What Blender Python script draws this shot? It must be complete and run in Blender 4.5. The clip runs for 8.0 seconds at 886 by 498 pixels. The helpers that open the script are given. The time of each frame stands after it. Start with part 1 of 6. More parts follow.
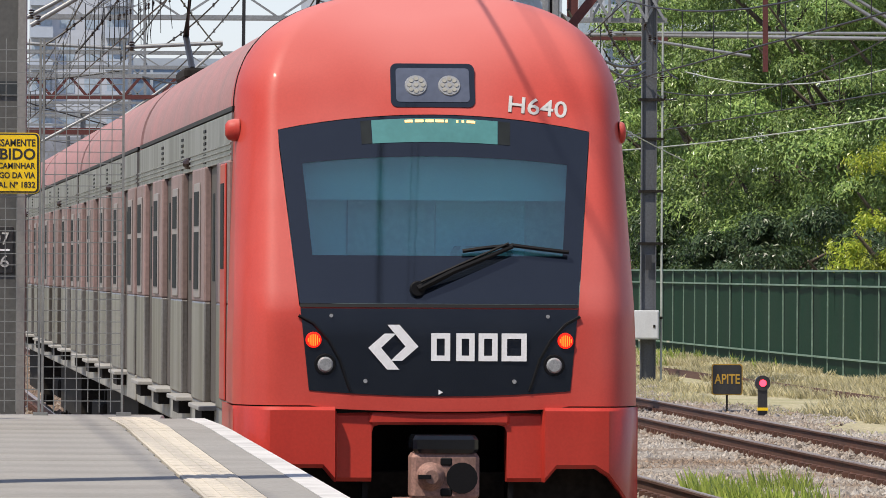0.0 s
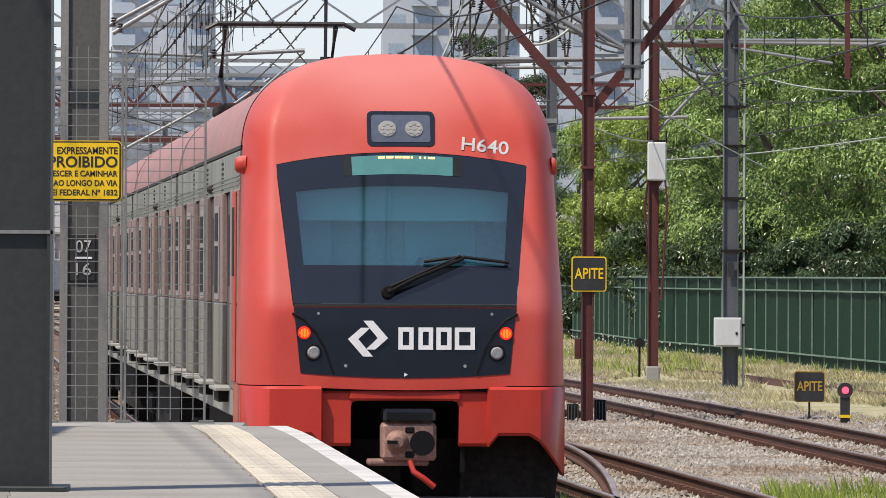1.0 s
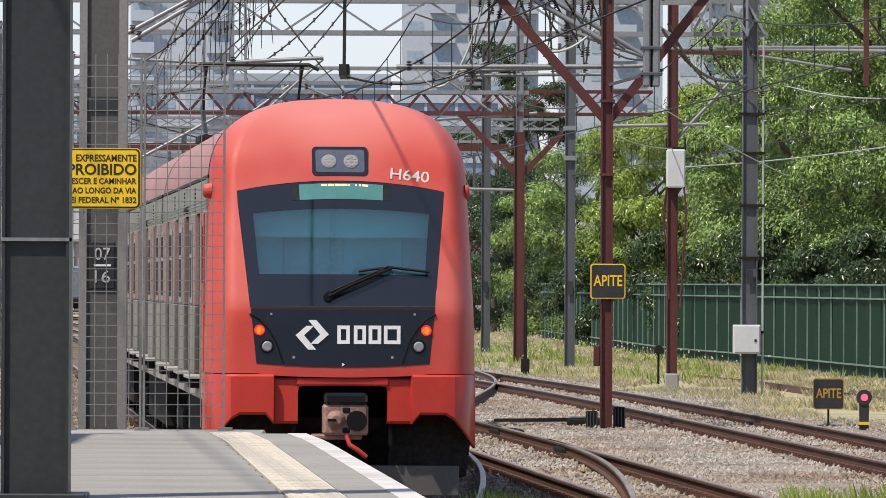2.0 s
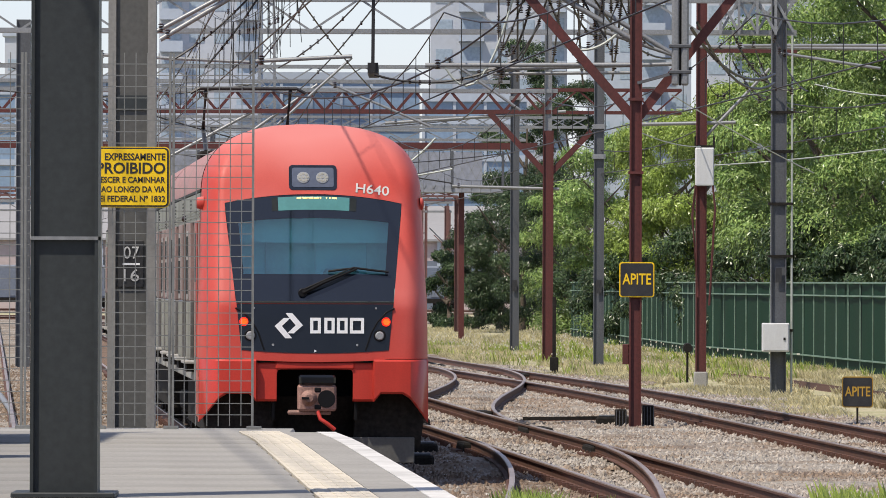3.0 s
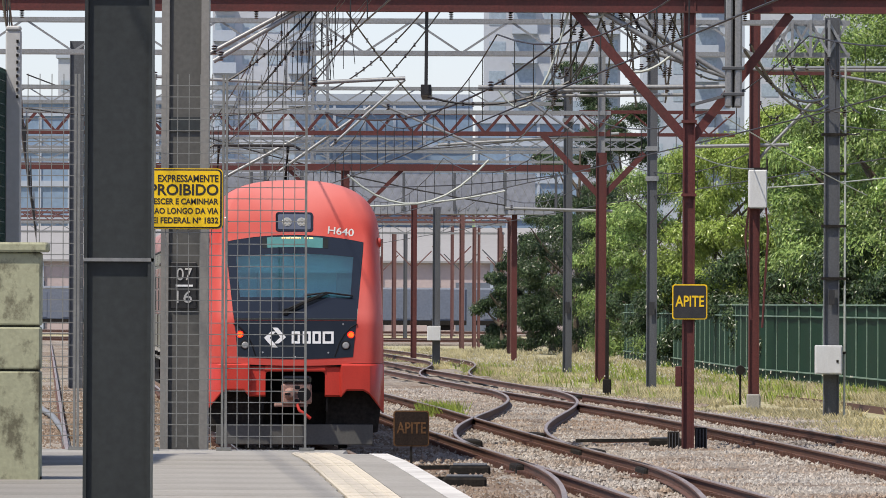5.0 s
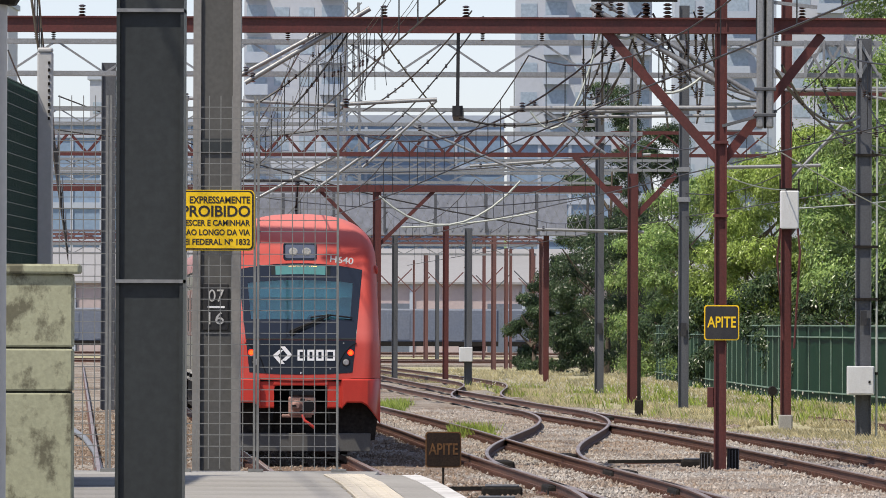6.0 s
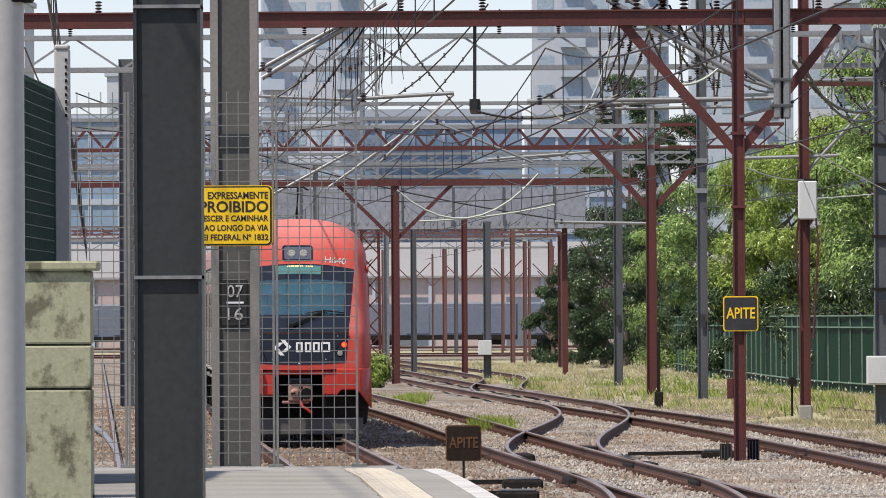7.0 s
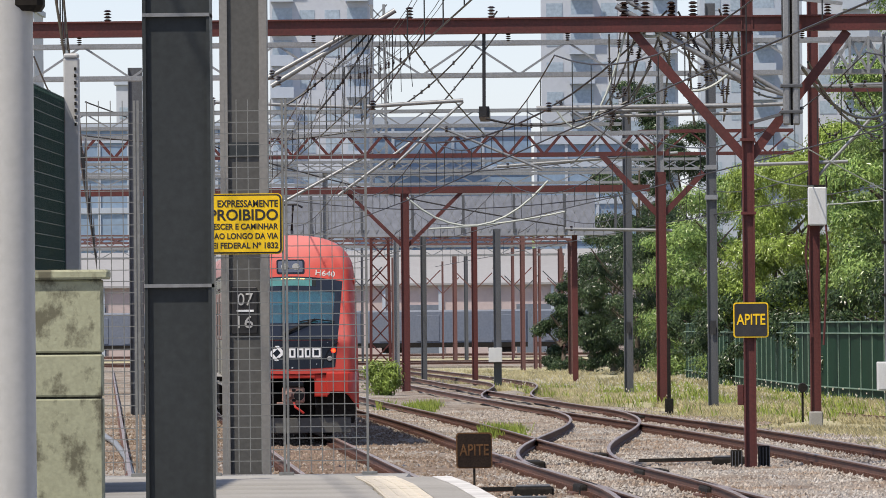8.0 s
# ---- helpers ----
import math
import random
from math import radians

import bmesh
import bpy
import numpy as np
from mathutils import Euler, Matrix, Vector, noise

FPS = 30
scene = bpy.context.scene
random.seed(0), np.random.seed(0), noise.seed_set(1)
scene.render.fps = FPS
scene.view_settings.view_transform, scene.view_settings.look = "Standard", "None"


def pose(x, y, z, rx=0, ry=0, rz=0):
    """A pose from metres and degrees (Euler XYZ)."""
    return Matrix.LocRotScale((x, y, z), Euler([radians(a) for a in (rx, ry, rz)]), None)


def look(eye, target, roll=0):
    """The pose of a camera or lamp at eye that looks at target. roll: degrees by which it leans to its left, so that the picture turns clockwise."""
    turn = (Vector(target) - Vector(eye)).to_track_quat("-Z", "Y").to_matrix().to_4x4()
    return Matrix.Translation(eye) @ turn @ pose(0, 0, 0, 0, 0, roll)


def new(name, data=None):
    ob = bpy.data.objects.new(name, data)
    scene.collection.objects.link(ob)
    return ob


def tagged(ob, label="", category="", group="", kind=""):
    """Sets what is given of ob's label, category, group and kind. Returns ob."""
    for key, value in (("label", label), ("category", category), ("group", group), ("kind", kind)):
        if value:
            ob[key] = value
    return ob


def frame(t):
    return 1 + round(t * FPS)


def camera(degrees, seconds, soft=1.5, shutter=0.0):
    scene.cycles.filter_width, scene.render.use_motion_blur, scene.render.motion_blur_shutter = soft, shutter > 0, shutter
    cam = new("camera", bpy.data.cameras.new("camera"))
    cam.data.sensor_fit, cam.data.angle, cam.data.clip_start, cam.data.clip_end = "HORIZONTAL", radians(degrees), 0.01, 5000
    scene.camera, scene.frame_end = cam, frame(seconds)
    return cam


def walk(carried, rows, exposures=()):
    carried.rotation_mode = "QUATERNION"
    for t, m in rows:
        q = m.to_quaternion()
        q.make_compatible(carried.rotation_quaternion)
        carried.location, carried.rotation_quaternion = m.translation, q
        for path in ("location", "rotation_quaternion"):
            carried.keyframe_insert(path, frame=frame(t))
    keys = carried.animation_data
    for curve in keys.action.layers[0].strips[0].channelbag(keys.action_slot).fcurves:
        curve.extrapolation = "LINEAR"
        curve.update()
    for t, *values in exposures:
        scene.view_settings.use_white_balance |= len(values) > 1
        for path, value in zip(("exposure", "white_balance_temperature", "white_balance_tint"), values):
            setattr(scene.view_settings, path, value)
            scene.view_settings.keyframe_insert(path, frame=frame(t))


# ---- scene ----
cam = camera(7.0, 8.0, 0.85)
EYE = (0.0, 0.0, 2.3)


def held(left, up, lean):
    """The hand-held camera: it stands still and is turned by degrees."""
    a, b = radians(left), radians(up)
    way = Vector((-math.sin(a) * math.cos(b), math.cos(a) * math.cos(b), math.sin(b)))
    return look(EYE, Vector(EYE) + way * 100, lean)


walk(cam, [(0.0, held(-1.1239, 0.1654, 0.322)), (0.5, held(-0.7488, 0.2012, 0.285)), (1.0, held(-0.4741, 0.2210, 0.270)),
           (1.5, held(-0.4030, 0.2826, 0.263)), (3.0, held(-0.0964, 0.2652, 0.194)), (3.5, held(-0.0006, 0.2900, 0.210)),
           (4.0, held(0.1340, 0.2857, 0.296)), (5.5, held(0.4353, 0.5410, 0.228)), (6.0, held(0.5752, 0.6033, 0.196)),
           (6.5, held(0.6469, 0.6310, -0.009)), (7.0, held(0.7210, 0.5526, -0.315)), (7.5, held(0.7676, 0.5659, -0.437)),
           (8.0, held(0.7989, 0.6120, -0.5245))], exposures=[(0.0, 0.69, 6900, 10), (8.0, 0.71, 6900, 10)])

# ---- light ----
SUN_AZ, SUN_EL = radians(228), radians(60)   # the sun stands high to the left of the tracks
world = bpy.data.worlds.new("sky")
scene.world = world
world.use_nodes = True
sky = world.node_tree.nodes.new("ShaderNodeTexSky")
sky.sky_type = "NISHITA"
sky.sun_disc = False
sky.sun_elevation, sky.sun_rotation = SUN_EL, SUN_AZ
sky.air_density, sky.dust_density, sky.ozone_density = 1.0, 0.4, 2.5
haze = world.node_tree.nodes.new("ShaderNodeMix")     # thin bright cloud takes part of the colour out of the sky
haze.data_type, haze.blend_type = "RGBA", "MULTIPLY"
haze.inputs[0].default_value = 1.0
haze.inputs[7].default_value = (0.91, 0.965, 1.18, 1)
pale = world.node_tree.nodes.new("ShaderNodeHueSaturation")
pale.inputs["Saturation"].default_value = 0.6
world.node_tree.links.new(sky.outputs[0], pale.inputs["Color"])
world.node_tree.links.new(pale.outputs[0], haze.inputs[6])
world.node_tree.links.new(haze.outputs[2], world.node_tree.nodes["Background"].inputs[0])
world.node_tree.nodes["Background"].inputs[1].default_value = 0.088
sun = new("sun", bpy.data.lights.new("sun", "SUN"))
sun.data.energy, sun.data.angle, sun.data.color = 3.3, radians(1.5), (1.0, 0.93, 0.83)
toward = Vector((math.sin(SUN_AZ) * math.cos(SUN_EL), math.cos(SUN_AZ) * math.cos(SUN_EL), math.sin(SUN_EL)))
sun.matrix_world = look(toward * 50, (0, 0, 0))


# ---- materials ----
def mat(name, col, rough=0.6, metal=0.0, big=0.6, small=30.0, vary=0.25, stain=None, amount=0.35, bump=0.15, dist=0.004,
        streak=1.0, rnd=0.0, coat=0.0, spec=0.5, lo=0.42, hi=0.72):
    """Base colour broken up by a fine grain and a larger stain, with fine relief."""
    m = bpy.data.materials.new(name)
    m.use_nodes = True
    nt = m.node_tree
    b = nt.nodes["Principled BSDF"]
    b.inputs["Roughness"].default_value, b.inputs["Metallic"].default_value = rough, metal
    b.inputs["Coat Weight"].default_value = coat
    b.inputs["Specular IOR Level"].default_value = spec
    co = nt.nodes.new("ShaderNodeTexCoord")
    mp = nt.nodes.new("ShaderNodeMapping")
    mp.inputs["Scale"].default_value = (1, 1, 1 / streak)
    nt.links.new(co.outputs["Object"], mp.inputs[0])
    n1, n2 = nt.nodes.new("ShaderNodeTexNoise"), nt.nodes.new("ShaderNodeTexNoise")
    n1.inputs["Scale"].default_value, n2.inputs["Scale"].default_value = big, small
    n1.inputs["Detail"].default_value, n2.inputs["Detail"].default_value = 6, 4
    n1.inputs["Roughness"].default_value = 0.65
    nt.links.new(mp.outputs[0], n1.inputs[0])
    nt.links.new(co.outputs["Object"], n2.inputs[0])
    ramp = nt.nodes.new("ShaderNodeMapRange")
    ramp.inputs[1].default_value, ramp.inputs[2].default_value = lo, hi
    ramp.inputs[4].default_value = amount
    nt.links.new(n1.outputs[0], ramp.inputs[0])
    mix = nt.nodes.new("ShaderNodeMix")
    mix.data_type = "RGBA"
    mix.inputs[6].default_value = (*col, 1)
    mix.inputs[7].default_value = (*(stain or [c * 0.55 for c in col]), 1)
    nt.links.new(ramp.outputs[0], mix.inputs[0])
    hsv = nt.nodes.new("ShaderNodeHueSaturation")
    val = nt.nodes.new("ShaderNodeMapRange")
    val.inputs[1].default_value, val.inputs[2].default_value = 0.3, 0.7
    val.inputs[3].default_value, val.inputs[4].default_value = 1 - vary, 1 + vary
    nt.links.new(n2.outputs[0], val.inputs[0])
    last = val.outputs[0]
    if rnd:
        inf = nt.nodes.new("ShaderNodeObjectInfo")
        rm = nt.nodes.new("ShaderNodeMapRange")
        rm.inputs[3].default_value, rm.inputs[4].default_value = 1 - rnd, 1 + rnd
        nt.links.new(inf.outputs["Random"], rm.inputs[0])
        mu = nt.nodes.new("ShaderNodeMath")
        mu.operation = "MULTIPLY"
        nt.links.new(last, mu.inputs[0])
        nt.links.new(rm.outputs[0], mu.inputs[1])
        last = mu.outputs[0]
    nt.links.new(last, hsv.inputs["Value"])
    nt.links.new(mix.outputs[2], hsv.inputs["Color"])
    nt.links.new(hsv.outputs[0], b.inputs["Base Color"])
    if bump:
        bp = nt.nodes.new("ShaderNodeBump")
        bp.inputs["Strength"].default_value, bp.inputs["Distance"].default_value = bump, dist
        nt.links.new(n2.outputs[0], bp.inputs["Height"])
        nt.links.new(bp.outputs[0], b.inputs["Normal"])
    return m


def glow(name, col, strength):
    m = bpy.data.materials.new(name)
    m.use_nodes = True
    b = m.node_tree.nodes["Principled BSDF"]
    b.inputs["Base Color"].default_value = (*col, 1)
    b.inputs["Emission Color"].default_value = (*col, 1)
    b.inputs["Emission Strength"].default_value = strength
    return m


def glass(name, tint, gloss=0.1):
    m = bpy.data.materials.new(name)
    m.use_nodes = True
    nt = m.node_tree
    nt.nodes.remove(nt.nodes["Principled BSDF"])
    tr, gl, mx = nt.nodes.new("ShaderNodeBsdfTransparent"), nt.nodes.new("ShaderNodeBsdfGlossy"), nt.nodes.new("ShaderNodeMixShader")
    tr.inputs[0].default_value = (*tint, 1)
    gl.inputs["Roughness"].default_value = 0.04
    lw = nt.nodes.new("ShaderNodeFresnel")
    lw.inputs[0].default_value = 1.5
    ad = nt.nodes.new("ShaderNodeMath")
    ad.operation = "ADD"
    ad.inputs[1].default_value = gloss
    nt.links.new(lw.outputs[0], ad.inputs[0])
    nt.links.new(ad.outputs[0], mx.inputs[0])
    nt.links.new(tr.outputs[0], mx.inputs[1])
    nt.links.new(gl.outputs[0], mx.inputs[2])
    nt.links.new(mx.outputs[0], nt.nodes["Material Output"].inputs[0])
    return m


def foliage(name, col, col2, through_light=0.35):
    """Leaves: two greens, leaf by leaf, lit through from behind."""
    m = bpy.data.materials.new(name)
    m.use_nodes = True
    nt = m.node_tree
    b = nt.nodes["Principled BSDF"]
    b.inputs["Roughness"].default_value = 0.30
    b.inputs["Specular IOR Level"].default_value = 0.35
    geo = nt.nodes.new("ShaderNodeNewGeometry")
    ramp = nt.nodes.new("ShaderNodeValToRGB")
    ramp.color_ramp.elements[0].color, ramp.color_ramp.elements[1].color = (*col, 1), (*col2, 1)
    nt.links.new(geo.outputs["Random Per Island"], ramp.inputs[0])
    co = nt.nodes.new("ShaderNodeTexCoord")
    n = nt.nodes.new("ShaderNodeTexNoise")
    n.inputs["Scale"].default_value = 0.5
    nt.links.new(co.outputs["Object"], n.inputs[0])
    hsv = nt.nodes.new("ShaderNodeHueSaturation")
    val = nt.nodes.new("ShaderNodeMapRange")
    val.inputs[1].default_value, val.inputs[2].default_value = 0.3, 0.7
    val.inputs[3].default_value, val.inputs[4].default_value = 0.6, 1.4
    nt.links.new(n.outputs[0], val.inputs[0])
    nt.links.new(val.outputs[0], hsv.inputs["Value"])
    nt.links.new(ramp.outputs[0], hsv.inputs["Color"])
    nt.links.new(hsv.outputs[0], b.inputs["Base Color"])
    tl = nt.nodes.new("ShaderNodeBsdfTranslucent")
    nt.links.new(hsv.outputs[0], tl.inputs[0])
    mx = nt.nodes.new("ShaderNodeMixShader")
    mx.inputs[0].default_value = through_light
    nt.links.new(b.outputs[0], mx.inputs[1])
    nt.links.new(tl.outputs[0], mx.inputs[2])
    nt.links.new(mx.outputs[0], nt.nodes["Material Output"].inputs[0])
    return m


M_RED = mat("red train paint", (0.465, 0.060, 0.045), 0.5, 0, 0.75, 60, 0.05, (0.38, 0.036, 0.026), 0.8, 0.02, 0.002, 1.4, coat=0.10, spec=0.2, lo=0.40, hi=0.66)
# the sky's pale sheen is mixed into the red where it faces up
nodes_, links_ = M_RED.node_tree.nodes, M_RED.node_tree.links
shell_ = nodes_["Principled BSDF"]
facing, updown, sky_sheen, blotch = (nodes_.new("ShaderNode" + k) for k in ("NewGeometry", "SeparateXYZ", "Mix", "TexNoise"))
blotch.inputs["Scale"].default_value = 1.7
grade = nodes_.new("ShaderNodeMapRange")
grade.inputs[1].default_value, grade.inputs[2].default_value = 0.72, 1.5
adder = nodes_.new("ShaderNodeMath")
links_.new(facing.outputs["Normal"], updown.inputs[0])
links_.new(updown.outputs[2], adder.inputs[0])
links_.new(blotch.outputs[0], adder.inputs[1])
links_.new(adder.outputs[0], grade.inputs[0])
sky_sheen.data_type = "RGBA"
sky_sheen.inputs[7].default_value = (0.52, 0.17, 0.155, 1)
links_.new(shell_.inputs["Base Color"].links[0].from_socket, sky_sheen.inputs[6])
links_.new(grade.outputs[0], sky_sheen.inputs[0])
links_.new(sky_sheen.outputs[2], shell_.inputs["Base Color"])
M_ROOFRED = mat("faded red roof paint", (0.35, 0.175, 0.17), 0.7, 0, 0.9, 25, 0.15, (0.23, 0.165, 0.16), 0.85, 0.05, streak=2.0)
M_BUMPRED = mat("red bumper paint", (0.46, 0.040, 0.028), 0.42, 0, 1.3, 50, 0.06, (0.32, 0.026, 0.019), 0.6, 0.02, 0.002, 3, coat=0.2, spec=0.25)
M_STEEL = mat("dirty stainless steel", (0.245, 0.238, 0.232), 0.36, 0.6, 2.4, 40, 0.12, (0.085, 0.072, 0.058), 0.95, 0.05, 0.002, 14, lo=0.40, hi=0.60)
M_STRIPE = mat("faded red window band", (0.27, 0.185, 0.175), 0.55, 0.1, 2.0, 30, 0.12, (0.155, 0.115, 0.105), 0.85, 0.04, 0.002, 7, spec=0.25, lo=0.43, hi=0.62)
# dull steel, coloured darker to hold the door recesses' shade
M_DOOR = mat("dull door steel with recess shade", (0.085, 0.070, 0.060), 0.6, 0.0, 1.2, 40, 0.10, (0.05, 0.042, 0.036), 0.6, 0.04, 0.002, 6, spec=0.2)
M_SILL = mat("grey sill beam", (0.31, 0.305, 0.275), 0.65, 0.15, 1.5, 30, 0.15, (0.15, 0.14, 0.115), 0.8, 0.05, streak=4)
M_STEP = mat("pale step plate", (0.33, 0.325, 0.305), 0.6, 0, 2, 30, 0.1, (0.18, 0.17, 0.15), 0.6)
M_BLACK = mat("black gloss panel", (0.005, 0.0065, 0.010), 0.16, 0, 3, 60, 0.15, (0.010, 0.012, 0.016), 0.6, 0.01, 0.001, 1, spec=0.4)
M_FRIT = mat("black glass border", (0.008, 0.011, 0.017), 0.05, 0, 3, 60, 0.1, None, 0.3, 0.0, spec=0.8)
M_RUBBER = mat("black rubber", (0.005, 0.005, 0.006), 0.55, 0, 3, 60, 0.2, spec=0.2)
M_UNDER = mat("sooty underframe", (0.013, 0.012, 0.011), 0.9, 0, 2, 20, 0.4, (0.030, 0.024, 0.019), 0.5, 0.3, spec=0.2)
M_COUPLER = mat("rusty pink coupler paint", (0.29, 0.165, 0.135), 0.7, 0.1, 5, 50, 0.25, (0.10, 0.065, 0.055), 0.8, 0.2)
M_WHITE = mat("white marking", (0.78, 0.79, 0.80), 0.45, 0, 3, 50, 0.05, None, 0.15, 0.0)
M_LENS = mat("grey lamp lens", (0.28, 0.29, 0.30), 0.3, 0.1, 5, 120, 0.25, None, 0.3, 0.3, 0.003)
M_GLASS = glass("windscreen glass", (0.68, 0.92, 0.94), 0.08)
M_SIDEGLASS = mat("dark window glass", (0.02, 0.024, 0.026), 0.6, 0, 2, 10, 0.2, None, 0.3, 0.0, spec=0.05)
M_CAB = mat("teal grey cab wall", (0.46, 0.71, 0.74), 0.6, 0, 1.2, 30, 0.06, (0.36, 0.59, 0.63), 0.5, 0.02)
M_CABDARK = mat("dark cab panel", (0.22, 0.32, 0.34), 0.6, 0, 2, 30, 0.1)
M_BLIND = mat("pale roller blind", (0.46, 0.69, 0.71), 0.8, 0, 3, 60, 0.05, None, 0.2, 0.03)
M_TAIL = glow("tail lamp red", (1.0, 0.012, 0.004), 0.75)
M_TAILHOT = glow("tail lamp filament", (1.0, 0.15, 0.015), 1.5)
M_LED = glow("amber display segments", (1.0, 0.5, 0.15), 1.6)
M_REDLAMP = glow("red signal lens", (1.0, 0.03, 0.06), 3.0)
M_DISPLAY = mat("teal display window", (0.06, 0.20, 0.20), 0.3, 0, 3, 30, 0.05)

M_OXIDE = mat("oxide red steel", (0.090, 0.019, 0.017), 0.6, 0.05, 1.2, 22, 0.2, (0.045, 0.017, 0.014), 0.7, 0.15, 0.004, 4)
M_GALV = mat("weathered galvanised steel", (0.255, 0.265, 0.275), 0.5, 0.45, 1.0, 25, 0.15, (0.19, 0.19, 0.19), 0.6, 0.1, 0.003, 4)
M_POLEGREY = mat("grey steel pole", (0.080, 0.086, 0.097), 0.6, 0.1, 1.0, 25, 0.18, (0.045, 0.048, 0.054), 0.6, 0.1, 0.003, 5)
M_COLUMN = mat("dark painted column steel", (0.037, 0.043, 0.046), 0.5, 0.1, 1.6, 30, 0.12, (0.024, 0.027, 0.028), 0.6, 0.1, 0.003, 4, spec=0.3)
M_POSTGREY = mat("grey painted post", (0.215, 0.21, 0.20), 0.6, 0.05, 1.5, 35, 0.1, (0.13, 0.125, 0.12), 0.7, 0.1, 0.003, 4)
M_WIRE = mat("dark cable", (0.02, 0.02, 0.022), 0.5, 0.2, 2, 20, 0.2, bump=0)
M_PALEWIRE = mat("pale insulated cable", (0.36, 0.39, 0.36), 0.6, 0, 2, 20, 0.1, bump=0)
M_INSUL = mat("brown porcelain insulator", (0.035, 0.022, 0.018), 0.25, 0, 4, 20, 0.2, bump=0)
M_MESHWIRE = mat("galvanised mesh wire", (0.20, 0.205, 0.20), 0.6, 0.3, 3, 30, 0.15, bump=0)
M_YELLOW = mat("yellow sign enamel", (0.80, 0.52, 0.01), 0.45, 0, 3, 50, 0.05, (0.66, 0.42, 0.02), 0.4, 0.0)
M_SIGNBLACK = mat("black sign enamel", (0.020, 0.020, 0.022), 0.45, 0, 3, 50, 0.2, (0.05, 0.048, 0.045), 0.5, 0.0)
M_BOXGREY = mat("pale grey cabinet paint", (0.55, 0.57, 0.58), 0.5, 0, 1.5, 40, 0.05, (0.42, 0.42, 0.42), 0.5, 0.05, 0.002, 4)
M_RAIL = mat("rusty rail steel", (0.105, 0.047, 0.032), 0.75, 0.1, 0.8, 25, 0.3, (0.05, 0.028, 0.021), 0.7, 0.2)
M_HEAD = mat("worn rail head", (0.36, 0.29, 0.25), 0.38, 0.5, 0.6, 20, 0.2, (0.20, 0.125, 0.09), 0.8, 0.05)
M_SLEEPER = mat("old timber sleeper", (0.12, 0.095, 0.075), 0.9, 0, 2, 25, 0.3, (0.07, 0.055, 0.045), 0.6, 0.4, 0.01, rnd=0.25)
M_BALLAST = mat("crushed stone ballast", (0.265, 0.238, 0.205), 0.95, 0, 0.25, 14, 0.6, (0.15, 0.105, 0.072), 0.95, 1.0, 0.05, lo=0.44, hi=0.60)
M_STONE = mat("ballast stone", (0.33, 0.308, 0.28), 0.95, 0, 0.3, 8, 0.42, (0.215, 0.155, 0.11), 0.95, 0.4, 0.01, lo=0.42, hi=0.62)
M_STONEBROWN = mat("rust-brown ballast stone", (0.215, 0.165, 0.125), 0.95, 0, 0.5, 8, 0.45, (0.125, 0.085, 0.058), 0.9, 0.4, 0.01, lo=0.42, hi=0.62)
M_SOIL = mat("dry soil with low growth", (0.36, 0.325, 0.21), 1.0, 0, 0.3, 9, 0.4, (0.20, 0.215, 0.09), 0.8, 0.8, 0.05)
M_SLAB = mat("grey platform slab", (0.275, 0.266, 0.248), 0.88, 0, 0.8, 40, 0.12, (0.185, 0.178, 0.165), 0.8, 0.15, 0.004, rnd=0.025)
M_TACTILE = mat("cream tactile tile", (0.57, 0.52, 0.435), 0.85, 0, 1.5, 40, 0.1, (0.37, 0.34, 0.285), 0.75, 0.12, rnd=0.05)
M_EDGEWHITE = mat("worn white edge paint", (0.56, 0.555, 0.545), 0.8, 0, 2.5, 40, 0.1, (0.33, 0.325, 0.315), 0.85, 0.1)
M_SLABDARK = mat("darker platform slab", (0.225, 0.218, 0.205), 0.88, 0, 0.8, 40, 0.12, (0.155, 0.15, 0.14), 0.8, 0.15, 0.004, rnd=0.03)
M_CONCRETE = mat("raw concrete", (0.30, 0.295, 0.28), 0.9, 0, 0.9, 30, 0.15, (0.18, 0.175, 0.165), 0.6, 0.3, 0.008)
M_MOSSY = mat("mossy yellowed concrete block", (0.325, 0.335, 0.235), 0.9, 0, 5.5, 40, 0.1, (0.105, 0.10, 0.068), 0.92, 0.25, 0.008, 1.4, rnd=0.05, lo=0.50, hi=0.60)
M_MOSSJOINT = mat("dark mossy mortar", (0.060, 0.060, 0.042), 0.95, 0, 6, 40, 0.3, (0.03, 0.032, 0.02), 0.8, 0.4, 0.01)
M_GREENSHEET = mat("green corrugated sheet", (0.0065, 0.030, 0.0165), 0.6, 0.0, 0.35, 20, 0.2, (0.014, 0.030, 0.020), 0.9, 0.05, 0.003, 6, spec=0.15)
M_GREENTRIM = mat("pale green fence rail", (0.15, 0.23, 0.18), 0.6, 0.05, 1, 20, 0.2, (0.06, 0.12, 0.085), 0.7)
M_GREENMESH = mat("green coated mesh", (0.010, 0.046, 0.036), 0.6, 0, 1, 20, 0.1)
M_PALEPOLE = mat("white painted pole", (0.42, 0.425, 0.425), 0.55, 0, 1.5, 30, 0.05, (0.31, 0.31, 0.305), 0.6, 0.04, 0.002, 4)
# far render and tower glass carry the distance haze as a pale blue tint
M_FACADE = mat("white tower render, haze tint", (0.41, 0.44, 0.49), 0.8, 0, 0.05, 2, 0.04, (0.39, 0.42, 0.47), 0.5, 0.0)
M_FACADE2 = mat("grey tower render, haze tint", (0.36, 0.41, 0.48), 0.8, 0, 0.05, 2, 0.04, (0.34, 0.39, 0.46), 0.5, 0.0)
M_TOWERGLASS = mat("tower glass paled for haze", (0.30, 0.37, 0.44), 0.3, 0, 0.2, 3, 0.15, bump=0)
